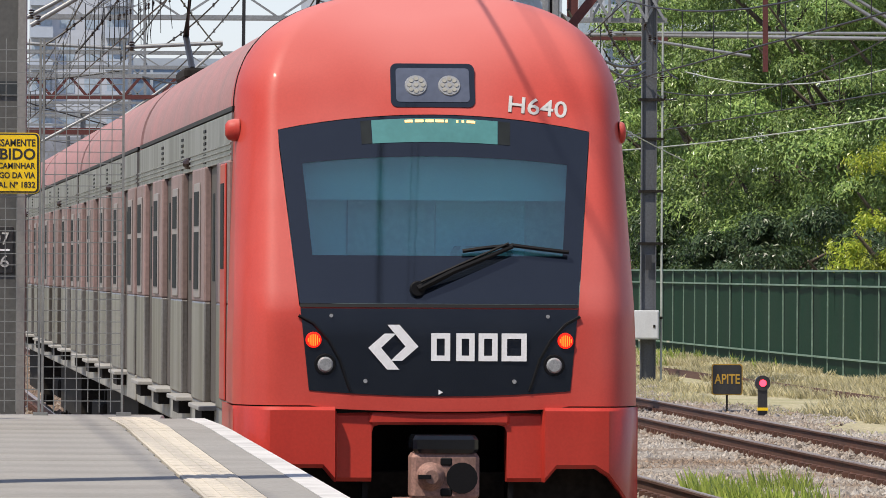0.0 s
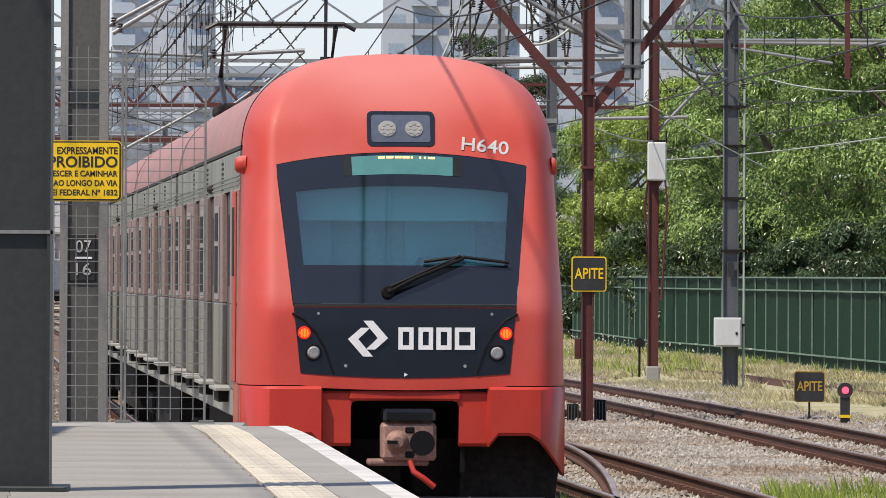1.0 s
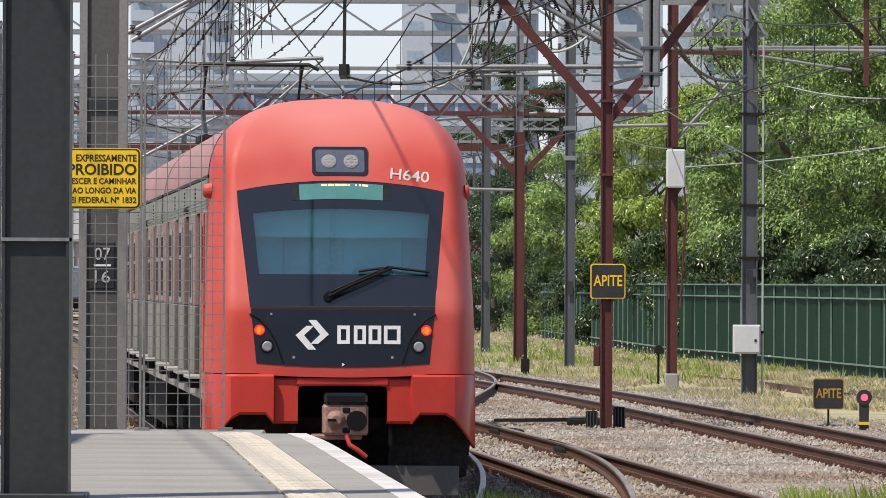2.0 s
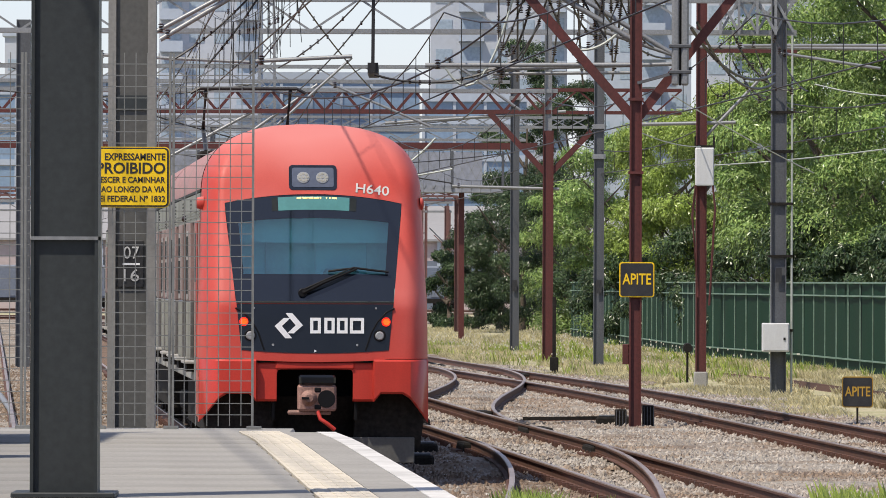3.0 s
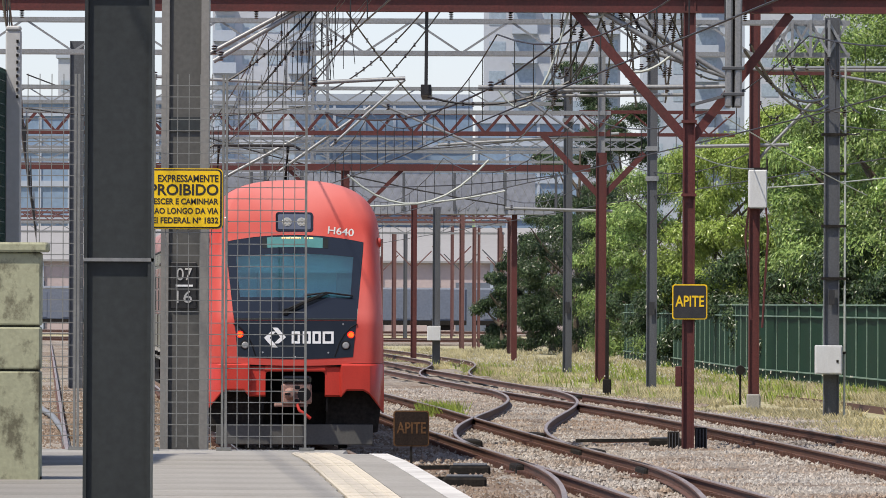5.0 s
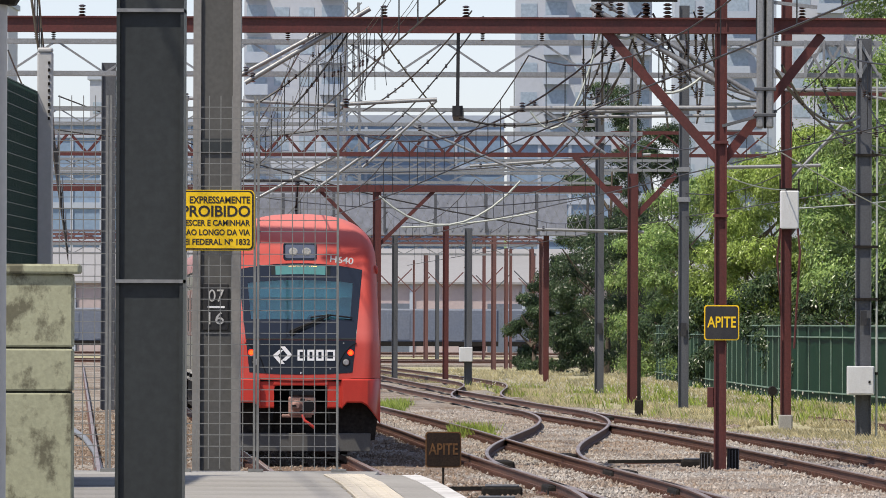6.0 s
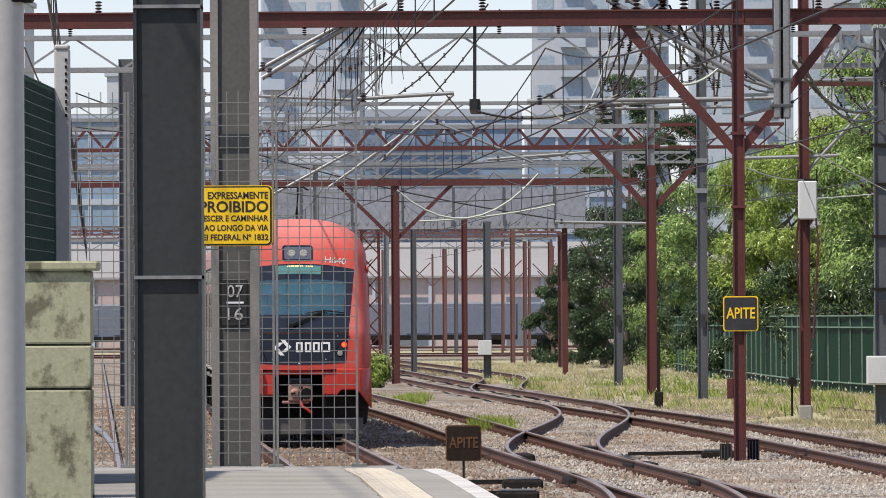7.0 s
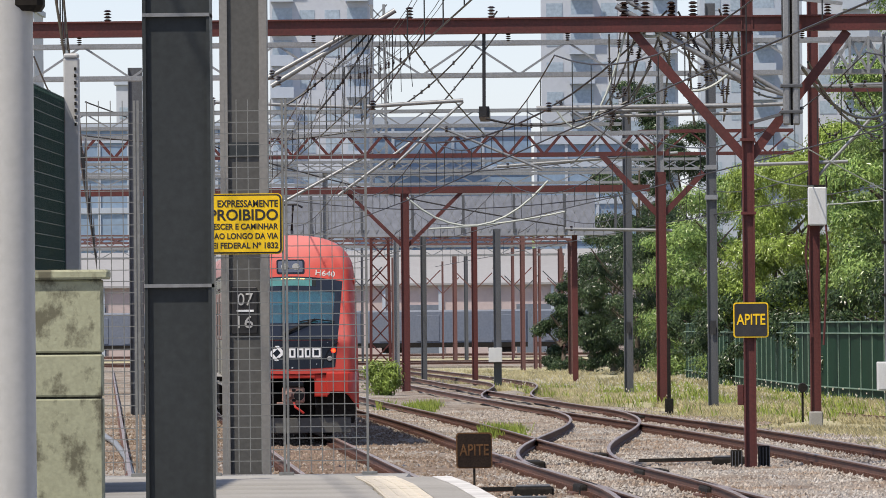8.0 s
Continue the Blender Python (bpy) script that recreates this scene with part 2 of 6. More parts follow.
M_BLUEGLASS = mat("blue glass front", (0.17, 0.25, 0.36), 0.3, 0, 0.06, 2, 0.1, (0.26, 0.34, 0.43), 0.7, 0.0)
M_FRAME = mat("dull window frame", (0.27, 0.245, 0.235), 0.5, 0.2, 2, 30, 0.1)
M_HEADGLASS = mat("smoky headlight cover", (0.085, 0.10, 0.14), 0.2, 0, 2, 20, 0.1, None, 0.3, 0.0)
M_LEAFDARK = foliage("leaves coloured as deep shade", (0.020, 0.043, 0.019), (0.065, 0.10, 0.039), 0.14)
M_CABDOOR = mat("grey cab door", (0.42, 0.56, 0.57), 0.6, 0, 2, 30, 0.08)
M_DULLYELLOW = mat("weathered sign yellow", (0.42, 0.25, 0.03), 0.6, 0, 4, 40, 0.15)
M_STAINED = mat("rust-stained ballast", (0.17, 0.11, 0.075), 0.95, 0, 0.5, 14, 0.6, (0.09, 0.06, 0.042), 0.9, 1.0, 0.05)
M_POSTDARK = mat("post grey darkened as web shade", (0.078, 0.078, 0.074), 0.65, 0, 1.5, 35, 0.12, (0.048, 0.048, 0.045), 0.6, 0.1, 0.003, 4)
M_NUMBER = mat("weathered white number", (0.50, 0.50, 0.49), 0.6, 0, 3, 50, 0.08, (0.25, 0.25, 0.24), 0.6)
M_SHED = mat("pale shed cladding", (0.42, 0.35, 0.35), 0.7, 0, 0.1, 3, 0.05, (0.33, 0.28, 0.28), 0.6, 0.0)
M_SHEDROOF = mat("white shed roof", (0.27, 0.27, 0.275), 0.7, 0, 0.1, 3, 0.05, (0.22, 0.215, 0.215), 0.6, 0.0)
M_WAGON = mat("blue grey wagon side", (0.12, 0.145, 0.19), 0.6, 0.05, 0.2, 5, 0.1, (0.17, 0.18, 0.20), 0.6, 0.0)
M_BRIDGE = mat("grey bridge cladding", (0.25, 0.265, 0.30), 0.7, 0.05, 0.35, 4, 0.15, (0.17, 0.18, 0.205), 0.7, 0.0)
# paler oxide for the distant masts: haze put into the colour
M_HAZEOXIDE = mat("oxide paint paled for haze", (0.135, 0.060, 0.055), 0.75, 0.0, 1.2, 22, 0.2, (0.09, 0.055, 0.05), 0.7, 0.15, 0.004, 4)
M_BARK = mat("grey brown bark", (0.10, 0.08, 0.06), 0.95, 0, 2, 15, 0.3, (0.05, 0.04, 0.03), 0.6, 0.6, 0.03, 4)
M_LEAF = foliage("dark broad leaves", (0.085, 0.160, 0.045), (0.275, 0.375, 0.115), 0.15)
M_LEAFLIGHT = foliage("fresh green leaves", (0.15, 0.22, 0.042), (0.28, 0.365, 0.085), 0.18)
M_LEAFYELLOW = foliage("yellow green leaves", (0.16, 0.25, 0.03), (0.42, 0.46, 0.06), 0.35)
M_GRASS = foliage("half-dry grass", (0.38, 0.345, 0.185), (0.70, 0.63, 0.42), 0.3)
M_GRASSGREEN = foliage("fresh green grass", (0.21, 0.30, 0.055), (0.44, 0.52, 0.13), 0.35)
M_RUSTPLATE = mat("rusted sign face", (0.024, 0.016, 0.012), 0.85, 0, 4, 40, 0.3, (0.012, 0.009, 0.008), 0.7, 0.1, spec=0.15)
M_RUSTYELLOW = mat("rust-eaten sign yellow", (0.12, 0.062, 0.028), 0.85, 0, 6, 40, 0.3, (0.04, 0.024, 0.016), 0.8, spec=0.15)
M_FLOWER = mat("pale grass seed heads", (0.60, 0.57, 0.50), 0.9, 0, 2, 20, 0.1, bump=0)


# ---- mesh tools ----
class Shape:
    """Collects the corners and faces of one mesh."""

    def __init__(self):
        self.v, self.f = [], []

    def quad(self, a, b, c, d):
        n = len(self.v)
        self.v += [a, b, c, d]
        self.f.append((n, n + 1, n + 2, n + 3))

    def box(self, x0, x1, y0, y1, z0, z1, bev=0.0):
        """A box whose upright and top edges are cut off by bev."""
        if bev <= 0:
            n = len(self.v)
            self.v += [(x, y, z) for z in (z0, z1) for x, y in ((x0, y0), (x1, y0), (x1, y1), (x0, y1))]
            self.f += [(n + 3, n + 2, n + 1, n), (n + 4, n + 5, n + 6, n + 7)]
            self.f += [(n + i, n + (i + 1) % 4, n + 4 + (i + 1) % 4, n + 4 + i) for i in range(4)]
            return self

        def ring(e, z):
            return [(x0 + e + bev, y0 + e, z), (x1 - e - bev, y0 + e, z), (x1 - e, y0 + e + bev, z), (x1 - e, y1 - e - bev, z),
                    (x1 - e - bev, y1 - e, z), (x0 + e + bev, y1 - e, z), (x0 + e, y1 - e - bev, z), (x0 + e, y0 + e + bev, z)]
        self.loft([ring(bev * 0.6, z0), ring(0, z0 + bev), ring(0, z1 - bev), ring(bev * 0.6, z1)])
        return self

    def loft(self, rings, caps=True, closed=True):
        n, k = len(self.v), len(rings[0])
        for r in rings:
            self.v += [tuple(p) for p in r]
        for i in range(len(rings) - 1):
            for j in range(k if closed else k - 1):
                a, b = n + i * k + j, n + i * k + (j + 1) % k
                self.f.append((a, b, b + k, a + k))
        if caps:
            self.f.append(tuple(n + j for j in reversed(range(k))))
            self.f.append(tuple(n + (len(rings) - 1) * k + j for j in range(k)))
        return self

    def tube(self, points, r, sides=6, r_end=None):
        pts = [Vector(p) for p in points]
        rings = []
        for i, p in enumerate(pts):
            way = (pts[min(i + 1, len(pts) - 1)] - pts[max(i - 1, 0)]).normalized()
            side = way.cross(Vector((0, 0, 1)))
            side = side.normalized() if side.length > 0.05 else way.cross(Vector((0, 1, 0))).normalized()
            up = side.cross(way)
            rr = r if r_end is None else r + (r_end - r) * i / (len(pts) - 1)
            rings.append([p + (side * math.cos(a) + up * math.sin(a)) * rr for a in (2 * math.pi * j / sides for j in range(sides))])
        return self.loft(rings)

    def bar(self, a, b, w, h):
        """A square bar from a to b, w across and h high."""
        a, b = Vector(a), Vector(b)
        way = (b - a).normalized()
        side = way.cross(Vector((0, 0, 1)))
        side = side.normalized() if side.length > 0.05 else Vector((1, 0, 0))
        up = side.cross(way)
        return self.loft([[p + side * i * w / 2 + up * j * h / 2 for i, j in ((-1, -1), (1, -1), (1, 1), (-1, 1))] for p in (a, b)])

    def disc(self, x, y, z, r, depth, n=20, r2=None):
        """A round slab whose face looks along -y."""
        r2 = r if r2 is None else r2
        return self.loft([[(x + q * math.cos(a), yy, z + q * math.sin(a)) for a in (2 * math.pi * j / n for j in range(n))]
                          for q, yy in ((r, y), (r2, y - depth))])

    def hbeam(self, x, y, w, d, z0, z1, t=0.02, turn=False):
        """An upright H section, its flanges to both sides (or, turned, to front and back)."""
        a, b, c = w / 2, d / 2, t / 2
        ring = [(-a, -b), (-a + t, -b), (-a + t, -c), (a - t, -c), (a - t, -b), (a, -b), (a, b), (a - t, b), (a - t, c), (-a + t, c), (-a + t, b), (-a, b)]
        if turn:
            ring = [(-v * w / d, u * d / w) for u, v in ring]
        return self.loft([[(x + u, y + v, z) for u, v in ring] for z in (z0, z1)])

    def data(self, name, material, smooth=False):
        me = bpy.data.meshes.new(name)
        me.from_pydata([tuple(p) for p in self.v], [], self.f)
        me.materials.append(material)
        bm = bmesh.new()
        bm.from_mesh(me)
        bmesh.ops.recalc_face_normals(bm, faces=bm.faces)
        bm.to_mesh(me)
        bm.free()
        if smooth:
            me.polygons.foreach_set("use_smooth", [True] * len(me.polygons))
            me.set_sharp_from_angle(angle=radians(smooth if smooth > 1 else 35))
        return me


def part(name, shape, material, parent=None, label="", smooth=False):
    ob = new(name, shape.data(name, material, smooth))
    if parent is not None:
        ob.parent = parent
    if label:
        ob["label"] = label
    return ob


def thing(name, label, category, group="", at=(0, 0, 0), turn=0):
    ob = new(name)
    ob.empty_display_size = 0.2
    ob.matrix_world = pose(*at, 0, 0, turn)
    return tagged(ob, label, category, group)


def letters(name, text, size, material, parent, x, y, z, width=None, depth=0.004, align="CENTER", bold=0.0):
    """Writing that faces -y, as a mesh."""
    cu = bpy.data.curves.new(name, "FONT")
    cu.body, cu.size, cu.extrude, cu.align_x, cu.align_y, cu.offset = text, size, depth, align, "CENTER", bold
    cu.resolution_u = 3
    tmp = bpy.data.objects.new("tmp", cu)
    scene.collection.objects.link(tmp)
    bpy.context.view_layer.update()
    me = bpy.data.meshes.new_from_object(tmp.evaluated_get(bpy.context.evaluated_depsgraph_get()))
    bpy.data.objects.remove(tmp)
    me.materials.clear()
    me.materials.append(material)
    xs = [v.co.x for v in me.vertices]
    k = width / (max(xs) - min(xs)) if width else 1
    mid = (max(xs) + min(xs)) / 2 if align == "CENTER" else 0
    for v in me.vertices:
        v.co = ((v.co.x - mid) * k, -v.co.z, v.co.y)
    ob = new(name, me)
    ob.parent = parent
    ob.location = (x, y, z)
    return ob


TRACK = -0.0606                   # the tracks bear away to the left by this much per metre


def track_a(y):
    return 0.915 + TRACK * (y - 49.7)


# ---- ground, tracks, platform ----
def structure(ob, label, category):
    return tagged(ob, label, category, kind="structure")


g = Shape()
g.quad((-4000, -400, -0.32), (4000, -400, -0.32), (4000, 4500, -0.32), (-4000, 4500, -0.32))
structure(part("ground", g, M_SOIL), "dry soil with patchy low growth", "ground")


def lines(points, y):
    """X of a line through (y, x) points at y."""
    for (y0, x0), (y1, x1) in zip(points, points[1:]):
        if y <= y1 or (y1, x1) == points[-1]:
            return x0 + (x1 - x0) * (y - y0) / (y1 - y0)


TRACK_B = [(20, 6.6), (80, 3.05), (90, 2.47), (105, 1.55), (121, 0.52), (131, -0.10), (152, -1.27), (164, -1.93), (185, -3.25), (198, -4.13), (240, -6.95), (300, -11.2), (420, -20.0)]
TRACK_C = [(20, 11.4), (93, 7.25), (109, 6.48), (128, 5.55), (141, 4.85), (157, 3.92), (170, 3.02), (184, 1.95), (200, 0.82), (220, -0.48), (253, -2.58), (284, -4.4), (330, -6.95), (420, -12.8)]


def smooth_line(points, y):
    """The same, rounded off where the line bends."""
    return sum(lines(points, y + d) for d in (-8, -4, 0, 4, 8)) / 5


def track_b(y):
    return smooth_line(TRACK_B, y)


def track_c(y):
    return smooth_line(TRACK_C, y)


def track_spur(y):
    return track_c(y) + 3.6


def bed_right(y):
    return track_c(y) + 2.6 + 0.5 * math.sin(y * 0.21) + 0.3 * math.sin(y * 0.53)


bed = Shape()
rows, across = [y for y in range(12, 505, 2)], 46
for y in rows:
    left, right = track_a(y) - 12, bed_right(y)
    for i in range(across + 1):
        x = left + (right - left) * i / across
        h = 0.05 * noise.noise(Vector((x * 0.7, y * 0.25, 0))) + 0.03 * noise.noise(Vector((x * 2.3, y * 0.9, 3)))
        between = min(abs(x - c) for c in (track_a(y), track_b(y), track_c(y)))
        h += -0.02 if between < 1.0 else 0.03
        bed.v.append((x, y, -0.225 + h - (0.14 if i in (0, across) else 0)))
for r in range(len(rows) - 1):
    for i in range(across):
        a = r * (across + 1) + i
        bed.f.append((a, a + 1, a + across + 2, a + across + 1))
structure(part("ballast_bed", bed, M_BALLAST, None, smooth=80), "crushed grey-brown stone ballast between the tracks", "ballast")


def stones(count, y0, y1, seed):
    """Loose stones: grey ones, and the rust-brown ones along the train's track."""
    grey, brown, rn = Shape(), Shape(), random.Random(seed)
    for _ in range(count):
        y = y0 + (y1 - y0) * rn.random() ** 1.3
        left, right = max(track_a(y) - 4, -0.066 * y), min(bed_right(y) + 0.4, 0.083 * y + 1)
        x = left + (right - left) * rn.random()
        r, z = rn.uniform(0.018, 0.048), -0.205 + rn.uniform(-0.02, 0.03)
        s = brown if x < track_b(y) - 1.0 + 0.6 * math.sin(y * 0.31) and rn.random() < 0.85 else grey
        n = len(s.v)
        s.v += [(x + r * rn.uniform(0.7, 1.3), y, z), (x, y + r * rn.uniform(0.7, 1.3), z), (x - r * rn.uniform(0.7, 1.3), y, z), (x, y - r * rn.uniform(0.7, 1.3), z),
                (x + rn.uniform(-.4, .4) * r, y + rn.uniform(-.4, .4) * r, z + r * rn.uniform(0.6, 1.2))]
        s.f += [(n, n + 1, n + 4), (n + 1, n + 2, n + 4), (n + 2, n + 3, n + 4), (n + 3, n, n + 4)]
    return grey, brown


mid = Shape()
ys_ = list(range(60, 330, 2))
mid.v = [(track_a(y) + u * (1.25 + 0.25 * math.sin(y * 0.7 + u)), y, -0.185 + (-0.05 if abs(u) == 1 else 0)) for y in ys_ for u in (-1, -0.5, 0, 0.5, 1)]
mid.f = [(i * 5 + j, i * 5 + j + 1, i * 5 + j + 6, i * 5 + j + 5) for i in range(len(ys_) - 1) for j in range(4)]
structure(part("stained_ballast", mid, M_STAINED, None, smooth=80), "rust-stained ballast between the train's rails", "ballast")
grey_stones, brown_stones = stones(105000, 66, 215, 3)
tagged(part("ballast_stones", grey_stones, M_STONE), "loose grey-brown ballast stones", "stones", kind="stuff")
tagged(part("ballast_stones", brown_stones, M_STONEBROWN), "loose rust-brown stones along the train's track", "stones", kind="stuff")

PROFILE = [(-0.065, -0.16), (0.065, -0.16), (0.065, -0.145), (0.012, -0.13), (0.012, -0.045), (0.036, -0.035), (0.036, -0.012), (-0.036, -0.012), (-0.036, -0.035), (-0.012, -0.045), (-0.012, -0.13), (-0.065, -0.145)]
HEADPROFILE = [(-0.034, -0.012), (0.034, -0.012), (0.030, 0.0), (-0.030, 0.0)]


def sweep(path, profile):
    rings = []
    for i, (x, y) in enumerate(path):
        a, b = path[max(i - 1, 0)], path[min(i + 1, len(path) - 1)]
        way = Vector((b[0] - a[0], b[1] - a[1])).normalized()
        rings.append([(x + way.y * u, y - way.x * u, z) for u, z in profile])
    return Shape().loft(rings)


def rail(path, label):
    r = tagged(part("rail", sweep(path, PROFILE), M_RAIL), label, "rail", "rails of the tracks")
    part("rail_head", sweep(path, HEADPROFILE), M_HEAD, r, "worn shiny rail head")
    return r


for where, y0, y1 in ((track_a, 30, 420), (track_b, 40, 420), (track_c, 40, 420), (track_spur, 300, 420), (lambda y: track_a(y) - 4.4, 90, 420), (lambda y: track_a(y) - 8.8, 90, 420)):
    for side in (-0.835, 0.835):
        rail([(where(y) + side, y) for y in range(y0, y1, 3)], "rusty brown rail on ballast")


def ease(k):
    return k * k * (3 - 2 * k)


# two crossovers, each of two rails: from the far track to the middle one, and on to the train's track
for f0, f1, ya, yb in ((track_c, track_b, 201, 117), (track_b, track_a, 108, 36), (track_spur, track_c, 300, 222)):
    for side in (-0.835, 0.835):
        rail([(f0(y) + (f1(y) - f0(y)) * ease((ya - y) / (ya - yb)) + side, y) for y in range(ya, yb - 1, -3)], "rusty curved rail of a crossover")

sleeper = Shape().box(-1.35, 1.35, -0.12, 0.12, -0.33, -0.205, 0.012)
sleeper_data = sleeper.data("sleeper", M_SLEEPER)
for where, y0, y1 in ((track_a, 62, 150), (track_b, 70, 150), (track_c, 84, 150)):
    line = structure(new("sleepers"), "weathered timber sleepers bedded in ballast", "sleepers")
    n = int((y1 - y0) / 0.62)
    for i in range(n):
        y = y0 + i * 0.62
        ob = new("sleeper", sleeper_data)
        ob.parent = line
        ob.matrix_world = pose(where(y), y, random.uniform(-0.012, 0.006), 0, 0, 3.4 + random.uniform(-1, 1))

# spring clips along the rails
clips = Shape()
for where, y0, y1 in ((track_a, 66, 190), (track_b, 70, 190), (track_c, 84, 200)):
    for i in range(int((y1 - y0) / 0.62)):
        y = y0 + i * 0.62
        for side in (-0.835, 0.835):
            for k in (-0.10, 0.10):
                x = where(y) + side + k
                clips.box(x - 0.045, x + 0.045, y - 0.07, y + 0.07, -0.2, -0.125)
tagged(part("rail_clips", clips, M_RAIL), "rusty spring clips along the rails", "rail fittings", kind="stuff")

# point machines and rods beside the crossover
for label, x, y in (("dark point rods and machine on the ballast", 3.231, 128), ("dark point rods and machine on the ballast", -0.247, 99), ("dark point rods and machine on the ballast", -0.189, 106)):
    pm = thing("point_machine", label, "point machine", "point machines", (x, y, -0.2))
    part("case", Shape().box(-0.3, 0.3, -0.3, 0.3, 0.0, 0.14, 0.03), M_UNDER, pm, "dark cast case")
    part("rod", Shape().bar((-1.6, -0.1, 0.1), (-0.2, -0.1, 0.12), 0.06, 0.06), M_UNDER, pm)
    part("rod", Shape().bar((-1.3, 0.2, 0.08), (-0.2, 0.15, 0.1), 0.05, 0.05), M_RAIL, pm)
    part("lid", Shape().box(-0.25, 0.25, -0.24, 0.24, 0.14, 0.17, 0.01), M_POLEGREY, pm)

# ---- platform ----
PLAT, END = 1.30, 48.4


def edge(y):
    """The platform's edge, beside the train's track."""
    return track_a(y) - 1.58 - 0.012 * min(25, max(0, 48.4 - y)) - 0.02 * max(0, y - 46)


core = Shape()
ys = [-8, 10, 20, 30, 36, 40, 43, 45, 46.5, 47.6, END]
core.loft([[(-14, y, -0.3), (edge(y) - 0.12, y, -0.3), (edge(y) - 0.12, y, PLAT - 0.16), (edge(y), y, PLAT - 0.14), (edge(y), y, PLAT - 0.03), (-14, y, PLAT - 0.03)] for y in ys])
platform = structure(part("platform", core, M_CONCRETE), "grey concrete station platform with worn white edge", "platform")
band = Shape()
band.loft([[(edge(y) - 0.125, y, PLAT - 0.028), (edge(y) - 0.002, y, PLAT - 0.028), (edge(y) - 0.002, y, PLAT), (edge(y) - 0.125, y, PLAT)] for y in ys])
part("edge_line", band, M_EDGEWHITE, platform, "worn white edge line")
slab = Shape().box(-0.598, 0.598, -0.598, 0.598, -0.028, 0.0, 0.002).data("slab", M_SLAB)
# rows farther from the edge take the darker grey
dark_slab = Shape().box(-0.598, 0.598, -0.598, 0.598, -0.028, 0.0, 0.002).data("slab", M_SLABDARK)
strip = Shape().loft([[(edge(y) - 0.36, y, PLAT - 0.028), (edge(y) - 0.127, y, PLAT - 0.028), (edge(y) - 0.127, y, PLAT - 0.003), (edge(y) - 0.36, y, PLAT - 0.003)] for y in ys])
part("edge_slab", strip, M_SLAB, platform, "grey slab strip beside the edge line")
turn = math.degrees(math.atan(-TRACK))
for j in range(34):
    for i in range(7):
        y = END - 0.6 - j * 1.2
        if y < 20:
            continue
        x = edge(y) - 0.66 - 0.6 - i * 1.2
        ob = new("slab", dark_slab if i > 0 else slab)
        ob.parent = platform
        ob.matrix_world = pose(x, y, PLAT + random.uniform(-0.002, 0.002), 0, 0, turn)
tile = Shape().box(-0.1368, 0.1368, -0.1368, 0.1368, -0.028, 0.002, 0.001)
for i in range(4):
    tile.box(-0.12 + i * 0.068, -0.085 + i * 0.068, -0.13, 0.13, 0.002, 0.004)
tile_data = tile.data("tactile_tile", M_TACTILE)
for j in range(104):
    y = END - 0.14 - j * 0.275
    ob = new("tactile_tile", tile_data)
    ob.parent = platform
    ob.matrix_world = pose(edge(y) - 0.51, y, PLAT + random.uniform(0, 0.002), 0, 0, turn)
kerb = Shape().box(-13, edge(END) - 0.3, END, END + 1.7, -0.3, PLAT - 0.012, 0.02)
part("end_kerb", kerb, M_CONCRETE, platform, "low concrete kerb at the platform's end")

# the platform's roof: it stands left of the view and throws its shade on the slabs
ROOF = PLAT + 4.4
shade = Shape()
shade.loft([[(track_a(y) - 14, y, ROOF + 0.5), (track_a(y) - 8.2, y, ROOF), (track_a(y) - 8.2, y, ROOF + 0.18), (track_a(y) - 14, y, ROOF + 0.68)] for y in (-8, 20, 44)])
roof = structure(part("platform_roof", shade, M_GALV), "grey sheet roof over the platform", "roof")
for y in (0, 16, 32):
    part("purlin", Shape().box(track_a(y) - 13.8, track_a(y) - 8.3, y - 0.1, y + 0.1, ROOF - 0.25, ROOF), M_COLUMN, roof, "dark steel roof beam")
for y in (0, 16):
    part("column", Shape().hbeam(track_a(y) - 8.5, y, 0.3, 0.28, PLAT, ROOF - 0.25, 0.02), M_COLUMN, roof, "dark steel roof column")

# added out of view: darkens what the train's glossy front reflects
structure(part("wall_south", Shape().box(-45, 45, -26, -25, -0.3, 17.0), M_CONCRETE), "plain grey wall added unseen behind the camera to darken reflections", "wall")

# cast blocks where the rails cross
for x, y, k in ((track_b(126) - 0.5, 126, 1.0), (track_b(133) + 1.1, 133, 0.9), (track_b(118) + 1.0, 118, 1.0), (track_c(196) - 0.6, 196, 1.1), (track_c(188) + 0.9, 188, 1.0), (track_b(105) + 0.9, 105, 0.8), (track_b(107) - 0.8, 107, 0.8)):
    cb = thing("rail_crossing_block", "dark cast block at the rail crossing", "rail fitting", "rail crossing blocks", (x, y, -0.22), 4)
    part("block", Shape().box(-0.22 * k, 0.22 * k, -0.9 * k, 0.9 * k, 0, 0.17, 0.03), M_UNDER, cb)
    part("plate", Shape().box(-0.34 * k, 0.34 * k, -0.5, 0.5, 0, 0.06, 0.01), M_RAIL, cb)

pipe = tagged(part("curved_pipe", Shape().tube([(-11.07, 173.91, -0.12), (-10.22, 166.61, -0.10), (-9.05, 152.39, -0.10), (-7.85, 135.49, -0.10), (-6.77, 118.33, -0.12)], 0.06, 8), M_GALV, None, "", 60), "pale curved pipe lying on the ballast", "pipe")


# ---- the train ----
def half_width(z):
    """Half the width of the body at height z."""
    if z < 3.3:
        return 1.50 - 0.05 * max(0, (z - 1.6) / 1.7)
    k = min(1, (z - 3.3) / 1.0)
    return 1.45 * (1 - k ** 2.6) ** (1 / 2.6)


